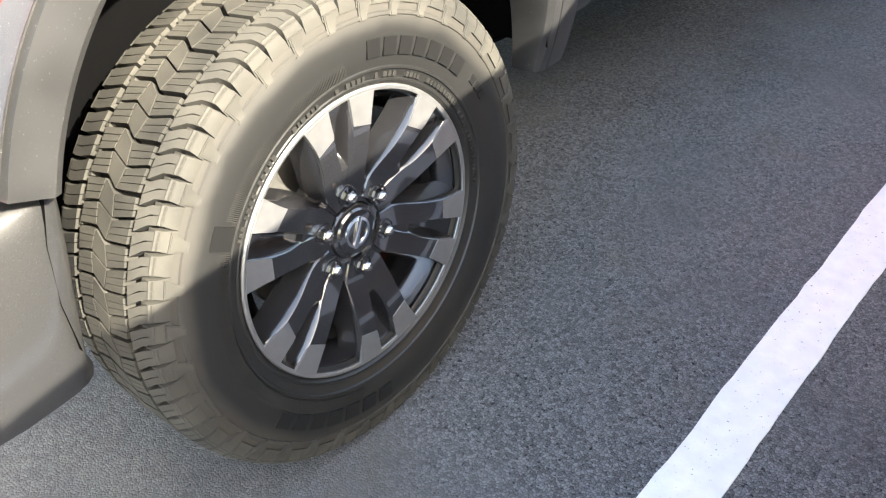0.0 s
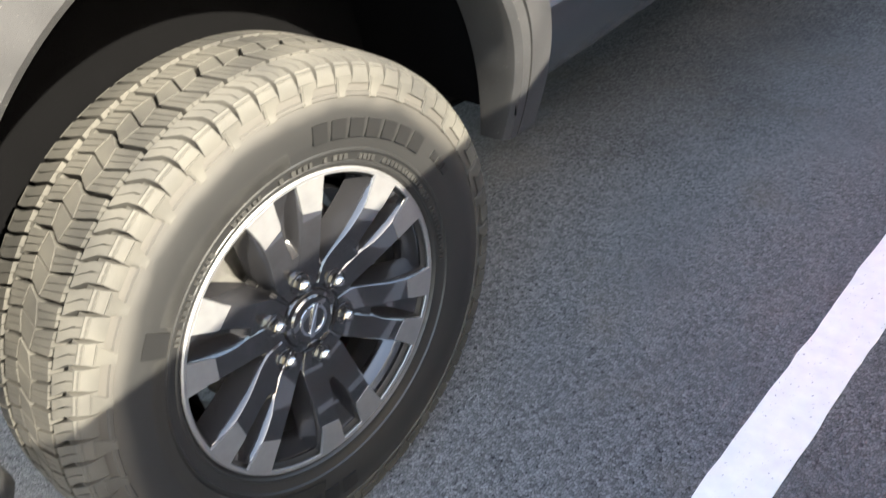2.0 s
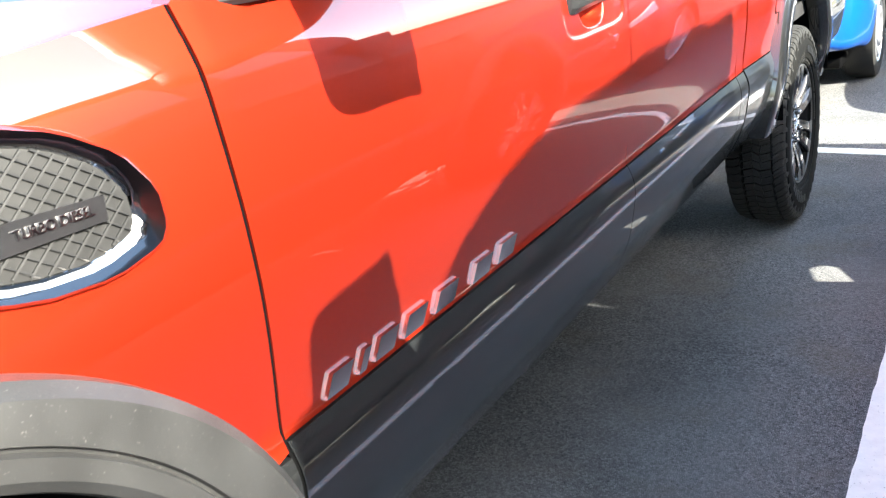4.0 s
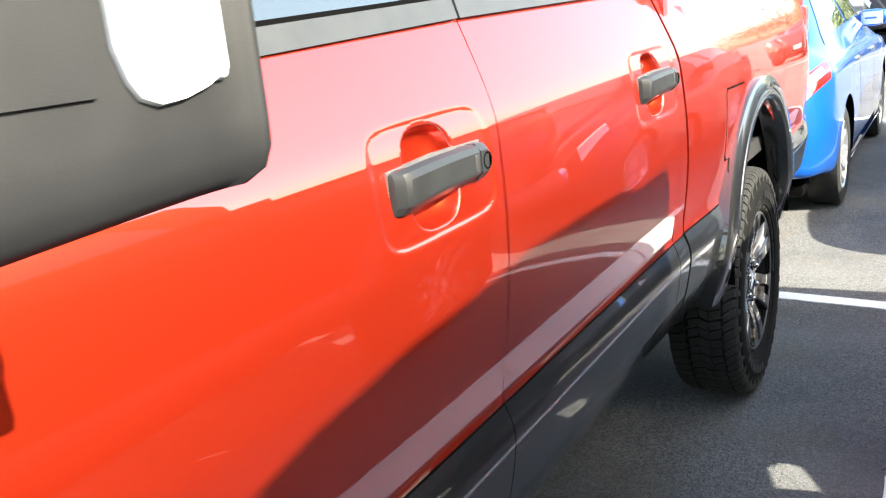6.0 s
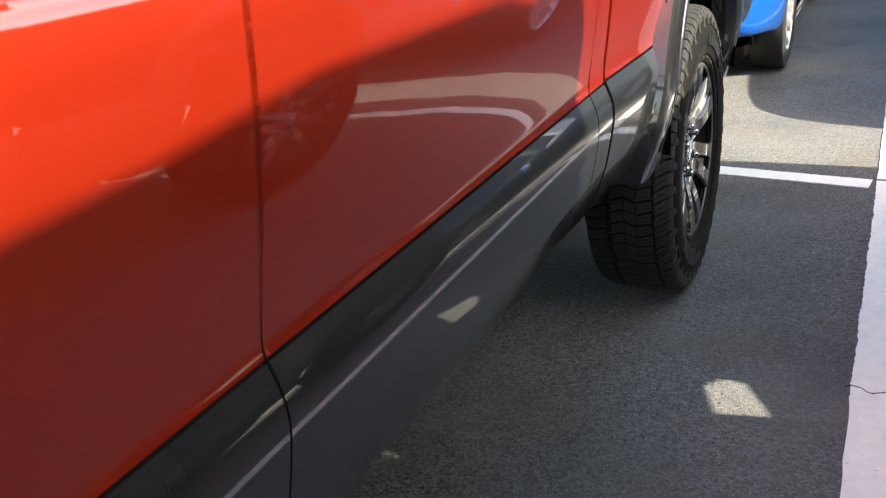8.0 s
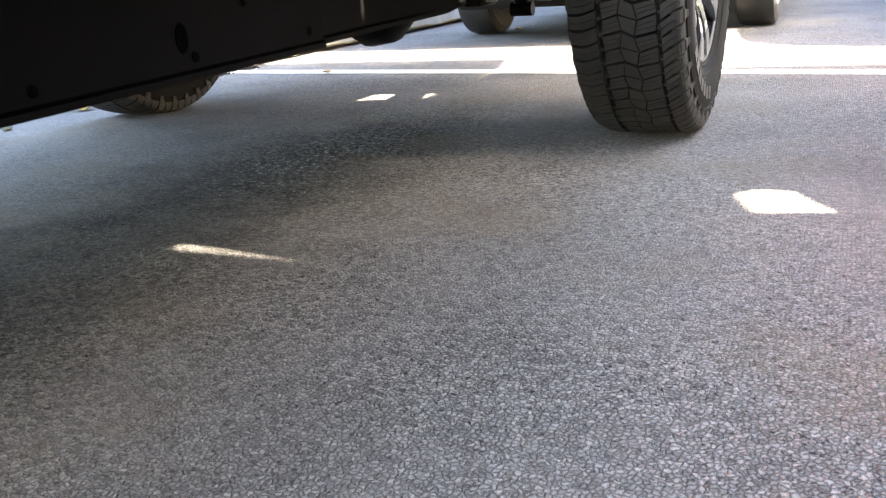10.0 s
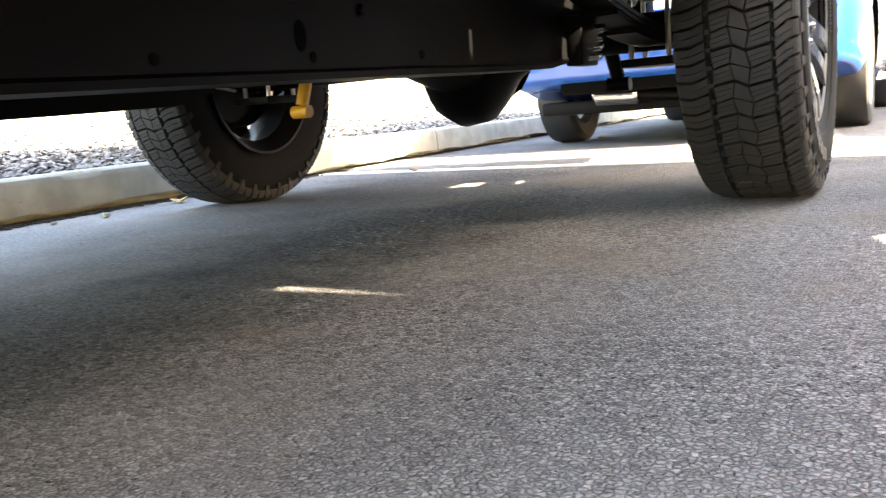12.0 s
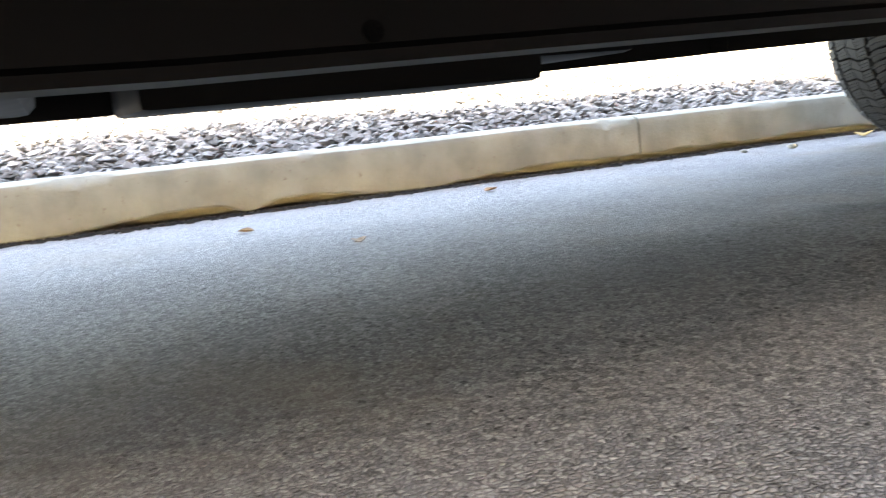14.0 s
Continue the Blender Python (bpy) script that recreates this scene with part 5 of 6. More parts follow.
    # hood, roof, windscreen, tailgate, floor, far closures
    hood = [[(x, y, z + 0.03 * math.sin(math.pi * (x + 1.93) / 1.86)) for x in [-1.93 + 0.155 * i for i in range(13)]] for y, z in ((-0.86, 1.10), (-0.80, 1.16), (-0.5, 1.235), (0.0, 1.27), (0.40, 1.30), (0.66, 1.34))]
    part("hood", loft(hood, closed=False), paint, T)
    roof = [[(x, y, z + 0.035 * math.sin(math.pi * (x + 1.7) / 1.4)) for x in [-1.70 + 0.14 * i for i in range(11)]] for y, z in ((1.28, 1.835), (1.42, 1.885), (1.7, 1.93), (2.0, 1.955), (2.6, 1.95), (2.78, 1.92))]
    part("roof", loft(roof, closed=False), paint, T)
    part("windscreen", loft([[(x, 0.66 - 0.06 * math.sin(math.pi * (x + 1.88) / 1.76), 1.345) for x in [-1.88 + 0.176 * i for i in range(11)]], [(-1.70 + 0.14 * i, 1.285, 1.84) for i in range(11)]], closed=False), M["glass"], T, "tinted windscreen")
    part("rear_window", loft([[(-1.86, 2.80, 1.43), (-0.14, 2.80, 1.43)], [(-1.70, 2.73, 1.93), (-0.30, 2.73, 1.93)]], closed=False), M["glass"], T, "tinted rear cab window")
    part("cab_back", box((-1.93, 2.79, 0.62), (-0.115, 2.82, 1.43)), paint, T)
    if detail:
        part("bed_floor", box((-1.93, 2.94, 0.80), (-0.08, 5.06, 0.86)), M["black"], T)
    else:
        # hole added in the unseen bed floor to let a patch of sun through
        hole = [(-1.735, 3.485), (-1.675, 3.318), (-1.515, 3.350), (-1.590, 3.478)]
        edge = [(-1.93, 5.06), (-1.93, 2.94), (-0.08, 2.94), (-0.08, 5.06)]
        for k in range(4):
            q = [edge[k], edge[(k + 1) % 4], hole[(k + 1) % 4], hole[k]]
            part("bed_floor", loft([[(x, y, z) for x, y in q] for z in (0.82, 0.85)]), M["black"], T)
    part("bed_front", box((-1.93, 2.935, 0.80), (-0.08, 2.97, top - 0.01)), paint, T)
    part("tailgate", box((-1.93, 5.06, 0.80), (-0.07, 5.13, top - 0.01), 0.02), paint, T)
    for x0 in (-0.14, -1.96):
        part("bed_rail_cap", box((x0 - 0.03 if top > 1.4 and x0 > -1 else x0, 2.93, top - 0.02), (x0 + 0.07 if top > 1.4 and x0 > -1 else x0 + 0.10, 5.10, top + 0.01), 0.012), M["black"], T, "black plastic bed rail cap")
        part("tail_lamp", box((x0 if x0 > -1 else x0 + 0.01, 5.04, 0.98), (x0 + 0.09, 5.145, 1.30), 0.02), M["lamp_red"], T, "red tail lamp")
    part("front_face", box((-1.85, -0.93, 0.72), (-0.15, -0.80, 1.14), 0.04), M["black"], T, "black front grille")
    part("front_bumper", bumper_mesh(), M["silver"], T, "silver painted steel bumper end", 40)
    part("rear_bumper", box((-1.93, 5.02, 0.62), (-0.07, 5.22, 0.80), 0.03, 3), M["chrome"], T, "chrome rear bumper")
    underbody(T)
    if detail:
        # dark panel added to keep daylight out of the cab-bed gap
        part("gap_filler", box((-1.86, 2.83, 0.56), (-0.16, 2.93, 1.30), 0.01), M["frame"], T)
        door_handle(T, 1.541, 1.203)
        door_handle(T, 2.566, 1.212)
        fender_badge(T)
        letter_bars(T)
        fuel_door(T)
    else:
        # unseen block added to shape the sun streak between cab and bed
        part("gap_block", box((-1.97, 2.80, 1.225), (-1.90, 3.0, 1.44), 0.006), M["black"], T, "added black block that stops sun in the upper cab gap")
    tow_mirror(T, None, detail)
    tow_mirror(T, -2.0, False, 0.02)
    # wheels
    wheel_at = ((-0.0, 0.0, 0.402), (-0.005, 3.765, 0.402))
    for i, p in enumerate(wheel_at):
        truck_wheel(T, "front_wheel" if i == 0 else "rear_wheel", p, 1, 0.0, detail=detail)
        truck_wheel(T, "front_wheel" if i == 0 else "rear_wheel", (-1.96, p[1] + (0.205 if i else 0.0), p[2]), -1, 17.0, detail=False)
    return T


def bumper_mesh():
    """Wrap-round front bumper whose rear edge leans with the wheel arch."""
    plan = [(-0.09, 0.0), (-0.045, 0.0), (-0.028, 0.003), (-0.0131, 0.0131), (-0.0055, 0.025), (-0.001, 0.045), (0.0, 0.07), (0.0, 0.12), (-0.012, 0.22), (-0.06, 0.36), (-0.20, 0.48), (-0.45, 0.56), (-0.75, 0.59), (-1.0, 0.60)]
    plan += [(-2.0 - x, d) for x, d in plan[::-1][1:]]
    rings = []
    for x, d in plan:
        k = min(1.0, d / 0.4)
        c = Vector((-1.0 - x, 0.9 * min(1.0, d / 0.3))).normalized()
        ring = []
        for q, z in ((0.07, 0.485), (0.022, 0.468), (0.008, 0.474), (0.0, 0.492), (0.0, 0.60), (-0.003, 0.625), (0.0, 0.70), (0.004, 0.722), (0.014, 0.737), (0.03, 0.742), (0.07, 0.742)):
            lean = -0.468 + (z - 0.468) * 0.20 + (0.016 * max(0, (0.50 - z) / 0.03) ** 2 if z < 0.5 else 0)
            y = lean * (1 - k) + -0.43 * k - d
            ring.append((x + c.x * q, y + c.y * q, z - 0.01 * k))
        rings.append(ring)
    return loft(rings)


truck = pickup("pickup_truck", "red crew-cab pickup with gunmetal lower cladding and all-terrain tyres", M["red"], M["grey"])
neighbour = pickup("pickup_truck", "dark grey crew-cab pickup parked in the next stall", M["near_black"], M["black"], detail=False)
neighbour.location = (3.1, -0.21, 0.0)
# the neighbour's rear is drawn forward to place the edge of its cast shadow
for ob in neighbour.children:
    if ob.type == "MESH":
        for v in ob.data.vertices:
            v.co.y -= 0.19 * min(1.0, max(0.0, (v.co.y - 2.0) / 0.8))
    elif ob.location.y > 2.0:
        ob.location.y -= 0.19

# ---- other vehicles ----
SEDAN = [(0.00, 0.56, 0.42, 0.72, 0.78, 0.40), (0.04, 0.70, 0.36, 0.80, 0.90, 0.52), (0.14, 0.80, 0.32, 0.88, 1.02, 0.60), (0.40, 0.865, 0.29, 0.93, 1.06, 0.63), (0.62, 0.875, 0.25, 0.94, 1.09, 0.62),
         (1.15, 0.88, 0.20, 0.95, 1.33, 0.56), (1.65, 0.88, 0.20, 0.94, 1.45, 0.53), (2.3, 0.88, 0.20, 0.93, 1.48, 0.53), (2.9, 0.88, 0.20, 0.92, 1.40, 0.54), (3.4, 0.88, 0.20, 0.90, 1.12, 0.62),
         (3.85, 0.87, 0.20, 0.85, 0.97, 0.62), (4.3, 0.82, 0.23, 0.76, 0.84, 0.58), (4.5, 0.72, 0.28, 0.66, 0.74, 0.5), (4.6, 0.55, 0.38, 0.56, 0.62, 0.4)]
SUV = [(0.00, 0.60, 0.42, 0.80, 0.90, 0.45), (0.06, 0.76, 0.34, 0.95, 1.20, 0.56), (0.25, 0.88, 0.28, 1.02, 1.50, 0.60), (0.7, 0.92, 0.27, 1.05, 1.66, 0.60), (1.4, 0.93, 0.27, 1.05, 1.70, 0.60), (2.4, 0.93, 0.27, 1.03, 1.70, 0.60),
       (2.9, 0.93, 0.27, 1.02, 1.60, 0.60), (3.4, 0.92, 0.27, 1.00, 1.18, 0.66), (3.9, 0.92, 0.28, 0.97, 1.06, 0.66), (4.35, 0.90, 0.30, 0.90, 0.98, 0.64), (4.55, 0.80, 0.34, 0.78, 0.86, 0.55), (4.65, 0.60, 0.42, 0.60, 0.66, 0.42)]


class CarShape:
    """A car body as a smooth surface over length s and a round-the-section step k (0 sill centre to 1 roof centre)."""

    def __init__(self, table):
        self.table = table

    def row(self, s):
        T = self.table
        s = min(max(s, T[0][0]), T[-1][0])
        i = max(0, min(len(T) - 2, sum(1 for r in T if r[0] <= s) - 1))
        a, b = T[i], T[i + 1]
        k = (s - a[0]) / (b[0] - a[0])
        m = [(T[min(i + 1, len(T) - 1)][j] - T[max(i - 1, 0)][j]) / max(1e-6, T[min(i + 1, len(T) - 1)][0] - T[max(i - 1, 0)][0]) for j in range(6)]
        m2 = [(T[min(i + 2, len(T) - 1)][j] - T[i][j]) / (T[min(i + 2, len(T) - 1)][0] - T[i][0]) for j in range(6)]
        h = b[0] - a[0]
        return [(2 * k ** 3 - 3 * k * k + 1) * a[j] + (k ** 3 - 2 * k * k + k) * h * m[j] + (-2 * k ** 3 + 3 * k * k) * b[j] + (k ** 3 - k * k) * h * m2[j] for j in range(6)]

    def at(self, s, k):
        _, hw, zb, zs, zt, tw = self.row(s)
        pts = [(0.0, zb), (hw * 0.82, zb), (hw * 0.95, zb + 0.03), (hw * 0.985, zb + 0.14), (hw, (zb + zs) * 0.5), (hw * 0.995, zs - 0.16), (hw * 0.985, zs - 0.05), (hw * 0.95, zs),
               (hw * 0.92, zs + 0.01), (hw * 0.92 + (tw - hw * 0.92) * 0.5, zs + (zt - zs) * 0.55), (tw + 0.03, zt - 0.05), (tw - 0.04, zt - 0.012), (tw * 0.6, zt), (0.0, zt + 0.012)]
        f = k * (len(pts) - 1)
        i = min(len(pts) - 2, int(f))
        t = f - i
        p0, p1, p2, p3 = pts[max(0, i - 1)], pts[i], pts[i + 1], pts[min(len(pts) - 1, i + 2)]
        w = 0.35
        out = []
        for j in (0, 1):
            m1, m2 = w * (p2[j] - p0[j]), w * (p3[j] - p1[j])
            out.append((2 * t ** 3 - 3 * t * t + 1) * p1[j] + (t ** 3 - 2 * t * t + t) * m1 + (-2 * t ** 3 + 3 * t * t) * p2[j] + (t ** 3 - t * t) * m2)
        return out

    def patch(self, corners, off, ns=14, nk=6, side=1):
        """A sheet laid just proud of the body: corners (s, k) lower rear, lower front, upper front, upper rear."""
        (a, b), (c, d), (e, f), (g, h) = corners
        rows = []
        for i in range(ns + 1):
            u = i / ns
            row = []
            for j in range(nk + 1):
                v = j / nk
                s = (a * (1 - u) + c * u) * (1 - v) + (g * (1 - u) + e * u) * v
                k = (b * (1 - u) + d * u) * (1 - v) + (h * (1 - u) + f * u) * v
                x, z = self.at(s, k)
                x1, z1 = self.at(s, min(1, k + 0.01))
                x2, z2 = self.at(min(s + 0.02, self.table[-1][0]), k)
                n = Vector((x2 - x, 0.02, z2 - z)).cross(Vector((x1 - x, 0, z1 - z)))
                n = -n.normalized() if n.x < 0 else n.normalized()
                row.append((side * (x + n.x * off), s + n.y * off, z + n.z * off))
            rows.append(row)
        return loft(rows, closed=False)


def car_wheel(parent, name, x, y, r, outward, rim_mat, spokes=10):
    hub = new(name)
    hub.parent = parent
    hub.matrix_basis = pose(x, y, r, 0, 0, 0 if outward > 0 else 180)
    ri = r * 0.66
    part("tyre", lathe([(ri, -0.19), (r * 0.86, -0.205), (r * 0.97, -0.19), (r, -0.165), (r, -0.045), (r * 0.97, -0.012), (r * 0.86, 0.0), (ri * 1.05, -0.008), (ri, -0.02)], 56), M["rubber"], hub, "black road tyre")
    bm = lathe([(ri * 1.02, -0.012), (ri, -0.008), (ri * 0.95, -0.02), (ri * 0.9, -0.06), (ri * 0.86, -0.15), (ri, -0.19)], 56)
    add_lathe(bm, [(0.0, -0.03), (ri * 0.2, -0.032), (ri * 0.24, -0.05), (0.0, -0.06)], 24)
    for k in range(spokes):
        a = 2 * math.pi * k / spokes
        rows = []
        for rr, hw, xx in ((ri * 0.18, 0.030, -0.036), (ri * 0.55, 0.022, -0.026), (ri * 0.97, 0.028, -0.014)):
            rows.append([(xx + dx, rr * math.cos(a) - s * hw * math.sin(a), rr * math.sin(a) + s * hw * math.cos(a)) for dx, s in ((0, -0.8), (0, 0.8), (-0.03, 1), (-0.03, -1))])
        add_loft(bm, rows)
    part("rim", bm, rim_mat, hub, "silver alloy rim", 30)
    part("brake_disc", lathe([(0.0, -0.09), (ri * 0.75, -0.09), (ri * 0.75, -0.11), (0.0, -0.11)], 32), M["steel"], hub)
    return hub


def car(name, label, table, paint, axles, wheel_r, windows, group="", lamps="sedan", category="car"):
    """A closed car: body with cut wheel arches, glass, lamps, mirrors, handles, wheels. Rear at y = 0, nose towards +y."""
    C = empty(name, label, category, group)
    S = CarShape(table)
    Ls = table[-1][0]
    ss = sorted({table[0][0] + (Ls - table[0][0]) * (0.5 - 0.5 * math.cos(math.pi * i / 70)) for i in range(71)})
    nk = 52
    rings = []
    for s in ss:
        half = [S.at(s, k / nk) for k in range(nk + 1)]
        rings.append([(x, s, z) for x, z in half] + [(-x, s, z) for x, z in half[::-1][1:-1]])
    bm = loft(rings)
    body = part("body", bm, [paint, M["liner"]], C, "", 40)
    cutter_bm = bmesh.new()
    for y in axles:
        for sx in (1, -1):
            vs = bmesh.ops.create_cone(cutter_bm, cap_ends=True, segments=48, radius1=wheel_r + 0.05, radius2=wheel_r + 0.05, depth=0.36, matrix=Matrix.Translation((sx * (table[5][1] - 0.10), y, wheel_r + 0.015)) @ Matrix.Rotation(radians(90), 4, "Y"))["verts"]
    cm = bpy.data.meshes.new("cutter")
    cutter_bm.to_mesh(cm)
    cutter_bm.free()
    cm.materials.append(M["liner"])
    cut = new("cutter", cm)
    md = body.modifiers.new("arches", "BOOLEAN")
    md.operation, md.object, md.solver, md.material_mode = "DIFFERENCE", cut, "EXACT", "TRANSFER"
    dg = bpy.context.evaluated_depsgraph_get()
    baked = bpy.data.meshes.new_from_object(body.evaluated_get(dg))
    body.modifiers.clear()
    body.data = baked
    bpy.data.objects.remove(cut)
    for sx in (1, -1):
        for (s0, s1, s2, s3) in windows:
            part("window", S.patch([(s0, 0.655), (s1, 0.655), (s2, 0.765), (s3, 0.765)], 0.004, 14, 6, sx), M["glass"], C, "tinted side window")
        for s in (axles[0] + 0.55, axles[0] + 1.55):
            x, z = S.at(s, 0.44)
            part("door_handle", box((sx * (x + 0.002) - 0.014, s - 0.09, z - 0.016), (sx * (x + 0.002) + 0.014, s + 0.09, z + 0.016), 0.008), M["chrome"] if lamps == "sedan" else paint, C, "door handle")
            bmx = S.patch([(s + 0.12, 0.20), (s + 0.127, 0.20), (s + 0.127, 0.60), (s + 0.12, 0.60)], 0.0012, 1, 12, sx)
            part("door_gap", bmx, M["liner"], C)
        sm = axles[1] - 0.72
        x, z = S.at(sm, 0.64)
        mir = new("door_mirror")
        mir.parent = C
        rows = []
        for q, sc in ((0.0, 0.4), (0.02, 0.8), (0.06, 1.0), (0.14, 1.0), (0.20, 0.85), (0.225, 0.4)):
            rows.append([(sx * (x - 0.05 + q), sm + 0.05 * sc * math.cos(a), z + 0.07 + 0.065 * sc * math.sin(a)) for a in [2 * math.pi * k / 16 for k in range(16)]])
        part("shell", loft(rows), paint, mir)
        part("mirror_glass", loft([[(sx * (x - 0.02), sm - 0.048, z + 0.02), (sx * (x + 0.14), sm - 0.048, z + 0.02)], [(sx * (x - 0.02), sm - 0.05, z + 0.12), (sx * (x + 0.14), sm - 0.05, z + 0.12)]], closed=False), M["chrome"], mir)
        # lamps
        if lamps == "sedan":
            part("tail_lamp", S.patch([(0.035, 0.44), (0.34, 0.45), (0.46, 0.62), (0.10, 0.62)], 0.006, 10, 6, sx), M["lamp_red"], C, "red tail lamp")
            part("reverse_lamp", S.patch([(0.06, 0.49), (0.27, 0.495), (0.31, 0.565), (0.085, 0.56)], 0.010, 8, 4, sx), M["lamp_clear"], C, "clear lamp section")
            part("sill_trim", S.patch([(axles[0] + 0.42, 0.10), (axles[1] - 0.42, 0.10), (axles[1] - 0.42, 0.20), (axles[0] + 0.42, 0.20)], 0.018, 12, 5, sx), paint, C, "blue side skirt")
        part("headlamp", S.patch([(Ls - 0.36, 0.47), (Ls - 0.10, 0.46), (Ls - 0.13, 0.60), (Ls - 0.42, 0.60)], 0.006, 8, 5, sx), M["lamp_clear"], C, "clear headlamp")
        for y, nm in zip(axles, ("rear_wheel", "front_wheel")):
            car_wheel(C, nm, sx * (table[5][1] - 0.02), y, wheel_r, sx, M["alloy"])
    # glass front and back
    part("windscreen", S.patch([(windows[-1][1] + 0.28, 0.80), (windows[-1][1] + 0.26, 1.0), (windows[-1][2] + 0.02, 1.0), (windows[-1][2] + 0.02, 0.82)], 0.004, 8, 8, 1), M["glass"], C, "tinted windscreen")
    part("windscreen", S.patch([(windows[-1][1] + 0.28, 0.80), (windows[-1][1] + 0.26, 1.0), (windows[-1][2] + 0.02, 1.0), (windows[-1][2] + 0.02, 0.82)], 0.004, 8, 8, -1), M["glass"], C, "tinted windscreen")
    part("number_plate", box((-0.26, Ls - 0.02, 0.42), (0.26, Ls + 0.015, 0.54), 0.004), M["lamp_clear"], C, "plain pale plate")
    part("rear_plate", box((-0.15, -0.012, 0.62), (0.15, 0.02, 0.76), 0.004), M["lamp_clear"], C, "plain pale plate")
    part("rear_valance", box((-0.50, 0.10, 0.27), (0.50, 0.34, 0.40), 0.03), M["liner"], C, "black lower rear valance")
    part("front_intake", box((-0.55, Ls - 0.16, 0.34), (0.55, Ls - 0.02, 0.50), 0.03), M["black"], C, "black lower intake")
    part("underbody", box((-0.70, 0.35, 0.17), (0.70, Ls - 0.4, 0.24), 0.02), M["frame"], C)
    return C


SEDAN_WINDOWS = [(0.80, 1.95, 1.85, 1.30), (2.05, 3.10, 2.62, 1.95)]
blue = car("sedan", "bright blue sedan with silver alloy wheels parked behind the pickup", SEDAN, M["blue"], (0.96, 3.66), 0.315, SEDAN_WINDOWS)
blue.matrix_basis = pose(-0.92, 5.78, 0.0)
part("exhaust_silencer", tube([(-0.385, 0.30, 0.265), (-0.37, 0.30, 0.265), (-0.17, 0.30, 0.258), (-0.155, 0.30, 0.258)], [0.045, 0.058, 0.058, 0.045], 24), M["nut"], blue, "stained bright exhaust silencer")
part("exhaust_pipe", tube([(-0.17, 0.30, 0.255), (0.05, 0.34, 0.235), (0.34, 0.36, 0.235), (0.36, 0.30, 0.24)], 0.032, 14), M["frame"], blue, "dark exhaust pipe")
part("exhaust_tip", tube([(0.36, 0.30, 0.24), (0.37, 0.02, 0.235)], 0.028, 16, False), M["chrome"], blue, "bright exhaust tip")
part("tow_loop", tube([(-0.43 + 0.042 * math.cos(a), 0.20, 0.335 + 0.042 * math.sin(a)) for a in [2 * math.pi * k / 12 for k in range(13)]], 0.008, 8), M["steel"], blue, "steel tow loop")

neighbour_two = car("suv", "dark sport utility vehicle parked beside the blue sedan", SUV, M["dark_paint"], (0.95, 3.72), 0.36, [(0.55, 1.55, 1.5, 0.75), (1.65, 2.75, 2.5, 1.65), (2.80, 3.05, 2.85, 2.62)], lamps="suv")
neighbour_two.matrix_basis = pose(2.15, 10.0, 0.0, 0, 0, 180)
grey_suv = car("suv", "dark grey sport utility vehicle parked nose-on across the aisle", SUV, M["dark_paint"], (0.95, 3.72), 0.36, [(0.55, 1.55, 1.5, 0.75), (1.65, 2.75, 2.5, 1.65), (2.80, 3.05, 2.85, 2.62)], lamps="suv")
grey_suv.matrix_basis = pose(-0.65, 25.0, 0.0, 0, 0, 184)
part("grille_trim", tube([(-0.34, 4.40, 0.93), (-0.20, 4.615, 0.72), (0.20, 4.615, 0.72), (0.34, 4.40, 0.93)], 0.028, 10), M["chrome"], grey_suv, "chrome grille surround")
silver_suv = car("suv", "pale silver sport utility vehicle parked far across the aisle", SUV, M["silver"], (0.95, 3.72), 0.36, [(0.55, 1.55, 1.5, 0.75), (1.65, 2.75, 2.5, 1.65), (2.80, 3.05, 2.85, 2.62)], lamps="suv")
silver_suv.matrix_basis = pose(2.15, 25.6, 0.0, 0, 0, 184)

# ---- debris, stains, far planting ----
def kerb_dirt():
    """A ragged line of dark grit and needles along the foot of the kerb."""
    rng = random.Random(21)
    verts, faces = [], []
    for k in range(7500):
        y = rng.uniform(-3.0, 5.2)
        width = 0.018 + 0.03 * max(0.0, 0.5 + noise.noise((y * 1.7, 3, 1)))
        x = -2.312 + abs(rng.gauss(0, 0.6)) * width
        s = rng.uniform(0.003, 0.009)
        a = rng.uniform(0, 6.3)
        h = rng.uniform(0.003, 0.010)
        n0 = len(verts)
        for q in range(4):
            b = a + q * 1.571
            w = s * (1.8 if q % 2 else 0.7)
            verts.append((x + w * math.cos(b), y + w * math.sin(b), 0.0005))
        verts.append((x, y, h))
        faces += [(n0 + q, n0 + (q + 1) % 4, n0 + 4) for q in range(4)]
    me = bpy.data.meshes.new("kerb_dirt")
    me.from_pydata(verts, [], faces)
    me.materials.append(mat("dark_grit", (0.013, 0.0115, 0.010), 0.95, vary=0.5, scale=60))
    tagged(new("kerb_dirt", me), "dark grit and needles gathered along the kerb foot", "dirt", kind="stuff")


kerb_dirt()


def leaf(at, size, turn, material, label):
    """A curled dry leaf with a raised midrib."""
    bm = bmesh.new()
    rows = []
    for i in range(7):
        t = i / 6
        w = size * 0.42 * math.sin(math.pi * (0.06 + 0.9 * t)) ** 0.8
        y = size * (t - 0.5)
        lift = size * 0.25 * (t - 0.4) ** 2
        rows.append([(-w, y, lift + w * 0.5), (-w * 0.5, y, lift + w * 0.15), (0, y, lift + 0.001), (w * 0.5, y, lift + w * 0.2), (w, y, lift + w * 0.6)])
    add_loft(bm, rows, closed=False)
    bmesh.ops.rotate(bm, verts=bm.verts, cent=(0, 0, 0), matrix=Matrix.Rotation(turn, 3, "Z"))
    ob = part("leaf", bm, material, None, label, category="leaf")
    md = ob.modifiers.new("thickness", "SOLIDIFY")
    md.thickness = 0.0008
    ob.location = at
    return ob


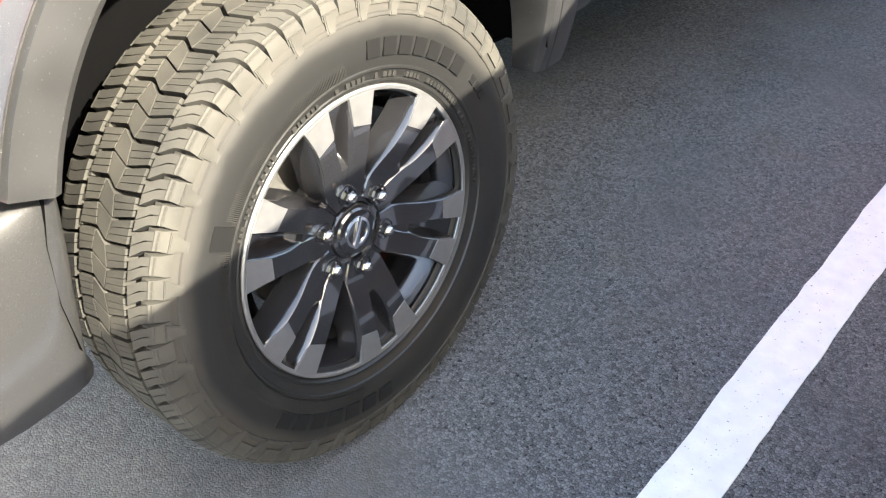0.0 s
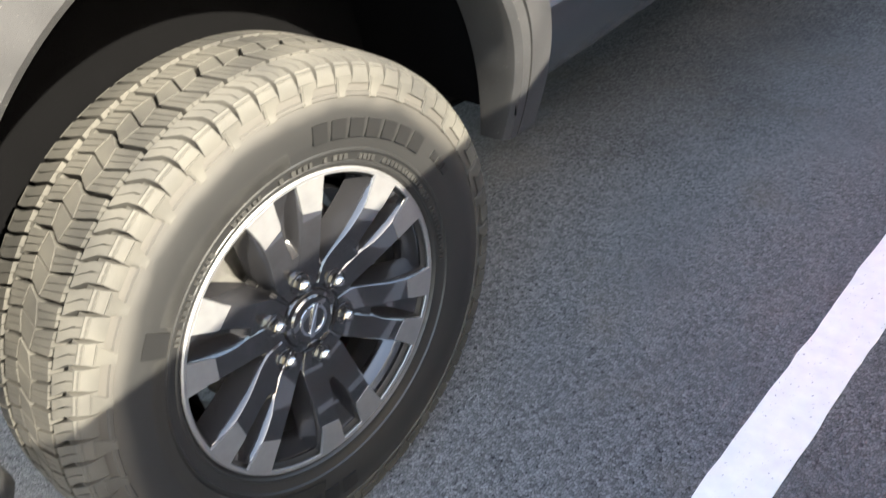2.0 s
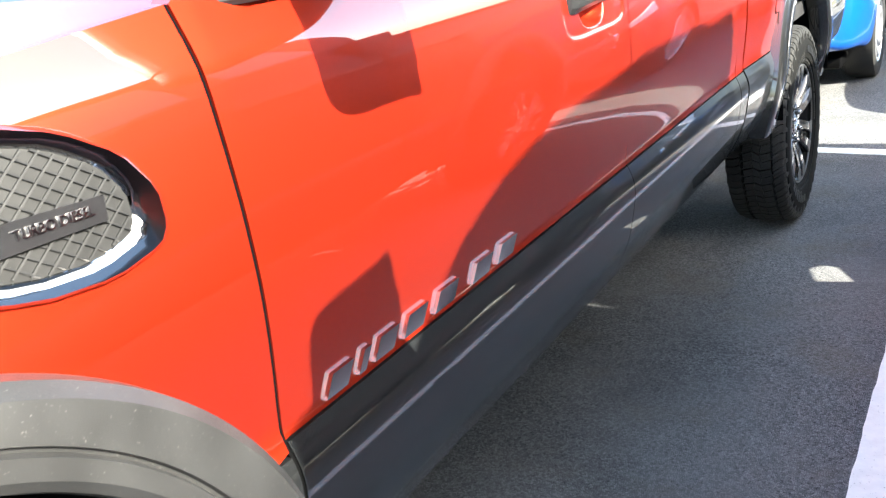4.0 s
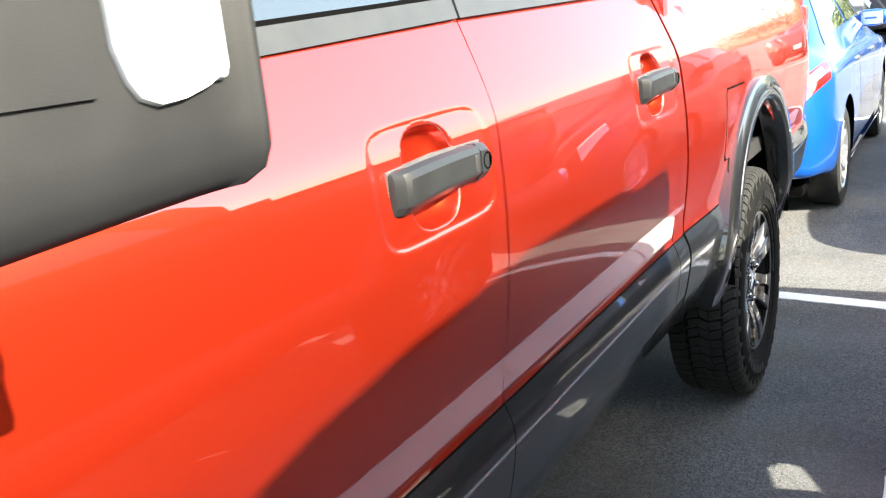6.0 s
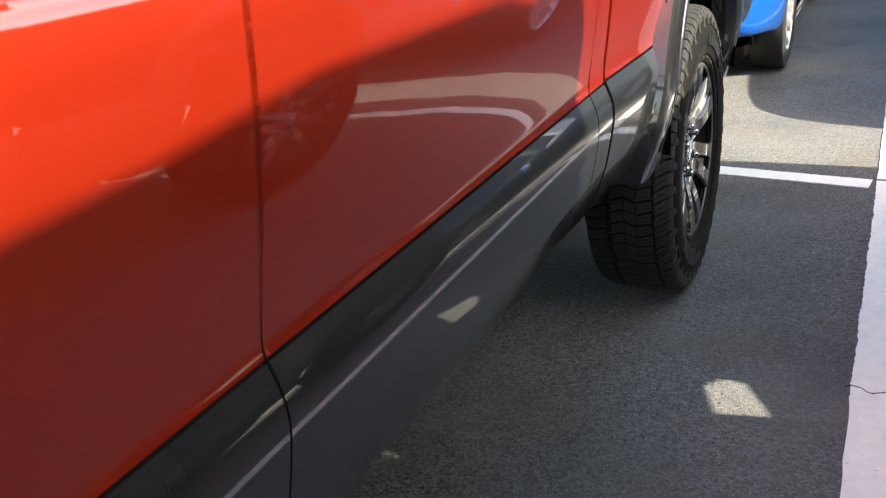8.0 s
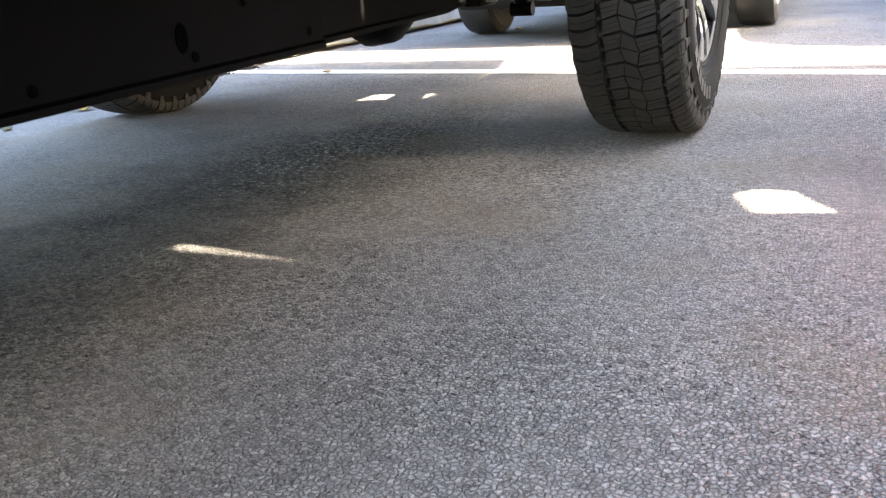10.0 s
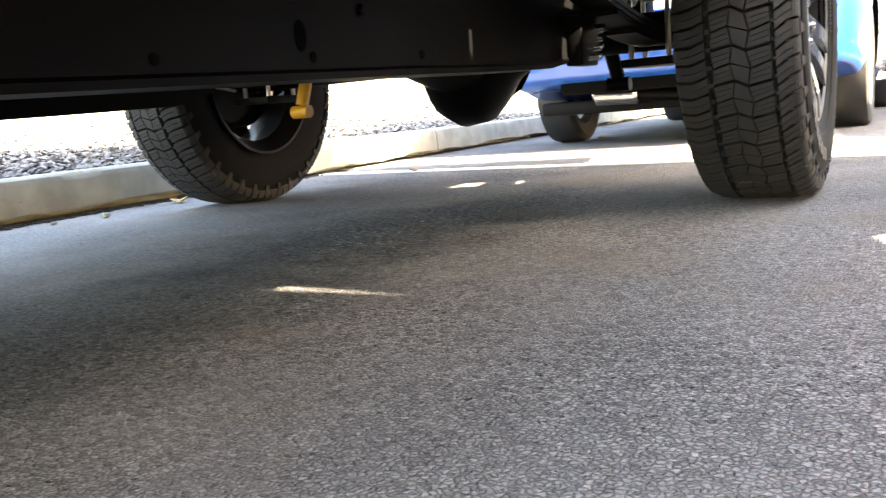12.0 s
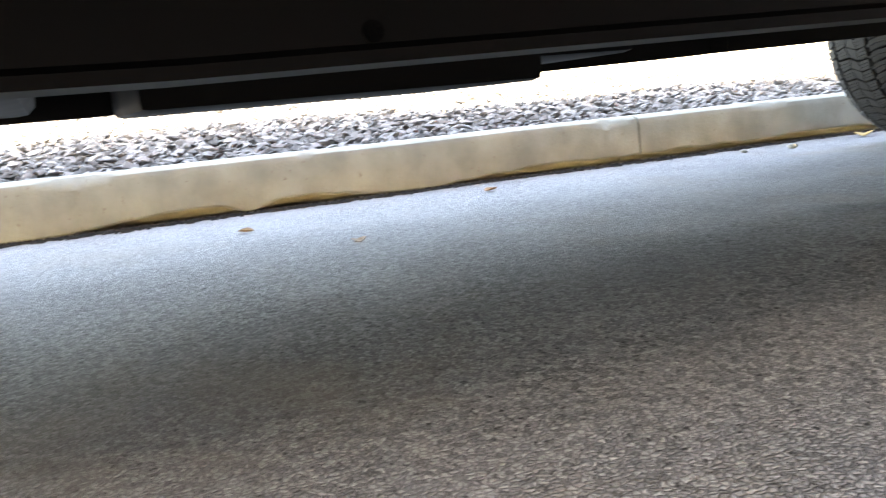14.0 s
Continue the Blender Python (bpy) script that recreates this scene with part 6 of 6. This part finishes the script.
DRY = mat("dry_leaf", (0.26, 0.15, 0.07), 0.8, vary=0.3, scale=40, bump=0.3, bump_scale=200)
YELLOW_LEAF = mat("yellow_leaf", (0.42, 0.27, 0.08), 0.7, vary=0.25, scale=40)
leaf((-2.16, 3.98, 0.002), 0.075, 0.7, YELLOW_LEAF, "curled yellow leaf on asphalt near the kerb")
leaf((-1.519, 1.914, 0.002), 0.035, 1.4, DRY, "small dry brown leaf on asphalt near the kerb")
leaf((-1.905, 1.776, 0.002), 0.035, 2.6, DRY, "small dry brown leaf on asphalt near the kerb")
leaf((-2.059, 2.475, 0.002), 0.040, 0.3, DRY, "small dry brown leaf on asphalt near the kerb")
leaf((-1.72, 4.90, 0.006), 0.05, 1.2, DRY, "small dry brown leaf on asphalt near the kerb")
leaf((-1.55, 6.9, 0.002), 0.06, 1.2, DRY, "small dry brown leaf on asphalt near the kerb")


def pebble(at, s):
    bm = bmesh.new()
    bmesh.ops.create_icosphere(bm, subdivisions=2, radius=s)
    for v in bm.verts:
        v.co *= 1 + 0.3 * noise.noise(v.co / s + Vector(at))
        v.co.z *= 0.6
    ob = part("pebble", bm, M["kerb"], None, "small tan stone lying on the asphalt", category="stone")
    ob.location = (at[0], at[1], at[2] + s * 0.5)
    return ob


pebble((-2.105, 3.60, 0), 0.016)
pebble((-2.16, 3.45, 0), 0.010)


def line_crack():
    """A crack that runs over the painted line."""
    rng = random.Random(8)
    pts = [(0.42 + 0.012 * i, 3.25 + 0.012 * math.sin(i * 0.9) + rng.uniform(-0.003, 0.003)) for i in range(14)]
    rows = [[(x, y - 0.0022, 0.0043), (x, y, 0.0047), (x, y + 0.0022, 0.0043)] for x, y in pts]
    part("crack", loft(rows, closed=False), M["liner"], label="thin dark crack across the stall line", kind="structure")


line_crack()


def tree(at, h, seed, label):
    """Trunk, limbs and a crown of many small leaf clumps."""
    rng = random.Random(seed)
    T = empty("tree", label, "tree", "trees beyond the parking lot", at)
    bm = tube([(0, 0, -0.1), (0.03, 0, h * 0.25), (-0.04, 0.05, h * 0.55), (0.02, 0, h * 0.85)], [0.17, 0.13, 0.09, 0.03], 10)
    tips = []
    for k in range(9):
        a, z0 = rng.uniform(0, 6.3), h * rng.uniform(0.25, 0.7)
        ln = h * rng.uniform(0.22, 0.36)
        tip = (ln * math.cos(a), ln * math.sin(a), z0 + ln * rng.uniform(0.3, 0.8))
        add_tube(bm, [(0, 0, z0), (tip[0] * 0.5, tip[1] * 0.5, z0 + (tip[2] - z0) * 0.4), tip], [0.05, 0.035, 0.012], 7)
        tips.append(tip)
    part("trunk", bm, BARK, T)
    verts, faces = [], []
    for k in range(2600):
        c = rng.choice(tips + [(0, 0, h * 0.8)])
        r = h * 0.17
        p = Vector(c) + Vector((rng.gauss(0, r), rng.gauss(0, r), rng.gauss(0, r * 0.8)))
        s = rng.uniform(0.06, 0.15)
        d1 = Vector((rng.gauss(0, 1), rng.gauss(0, 1), rng.gauss(0, 1))).normalized()
        d2 = d1.orthogonal().normalized()
        n0 = len(verts)
        verts += [tuple(p + d1 * s), tuple(p + d2 * s * 0.6), tuple(p - d1 * s), tuple(p - d2 * s * 0.6 + d1.cross(d2) * s * 0.3)]
        faces.append((n0, n0 + 1, n0 + 2, n0 + 3))
    me = bpy.data.meshes.new("crown")
    me.from_pydata(verts, [], faces)
    me.materials.append(FOLIAGE)
    ob = new("crown", me)
    ob.parent = T
    tagged(ob, "", "", "", "stuff")
    return T


BARK = mat("bark", (0.12, 0.09, 0.065), 0.9, vary=0.3, scale=12, bump=0.8, bump_scale=40)
FOLIAGE = mat("foliage", (0.06, 0.10, 0.025), 0.6, vary=0.5, scale=3, tint=(0.12, 0.17, 0.04))
for i, (x, y, h) in enumerate(((-1.4, 40.0, 4.2), (0.6, 43.0, 5.0), (3.4, 41.0, 4.6), (6.5, 44.0, 5.2))):
    tree((x, y, 0.0), h, 40 + i, "green leafy tree beyond the parking lot")
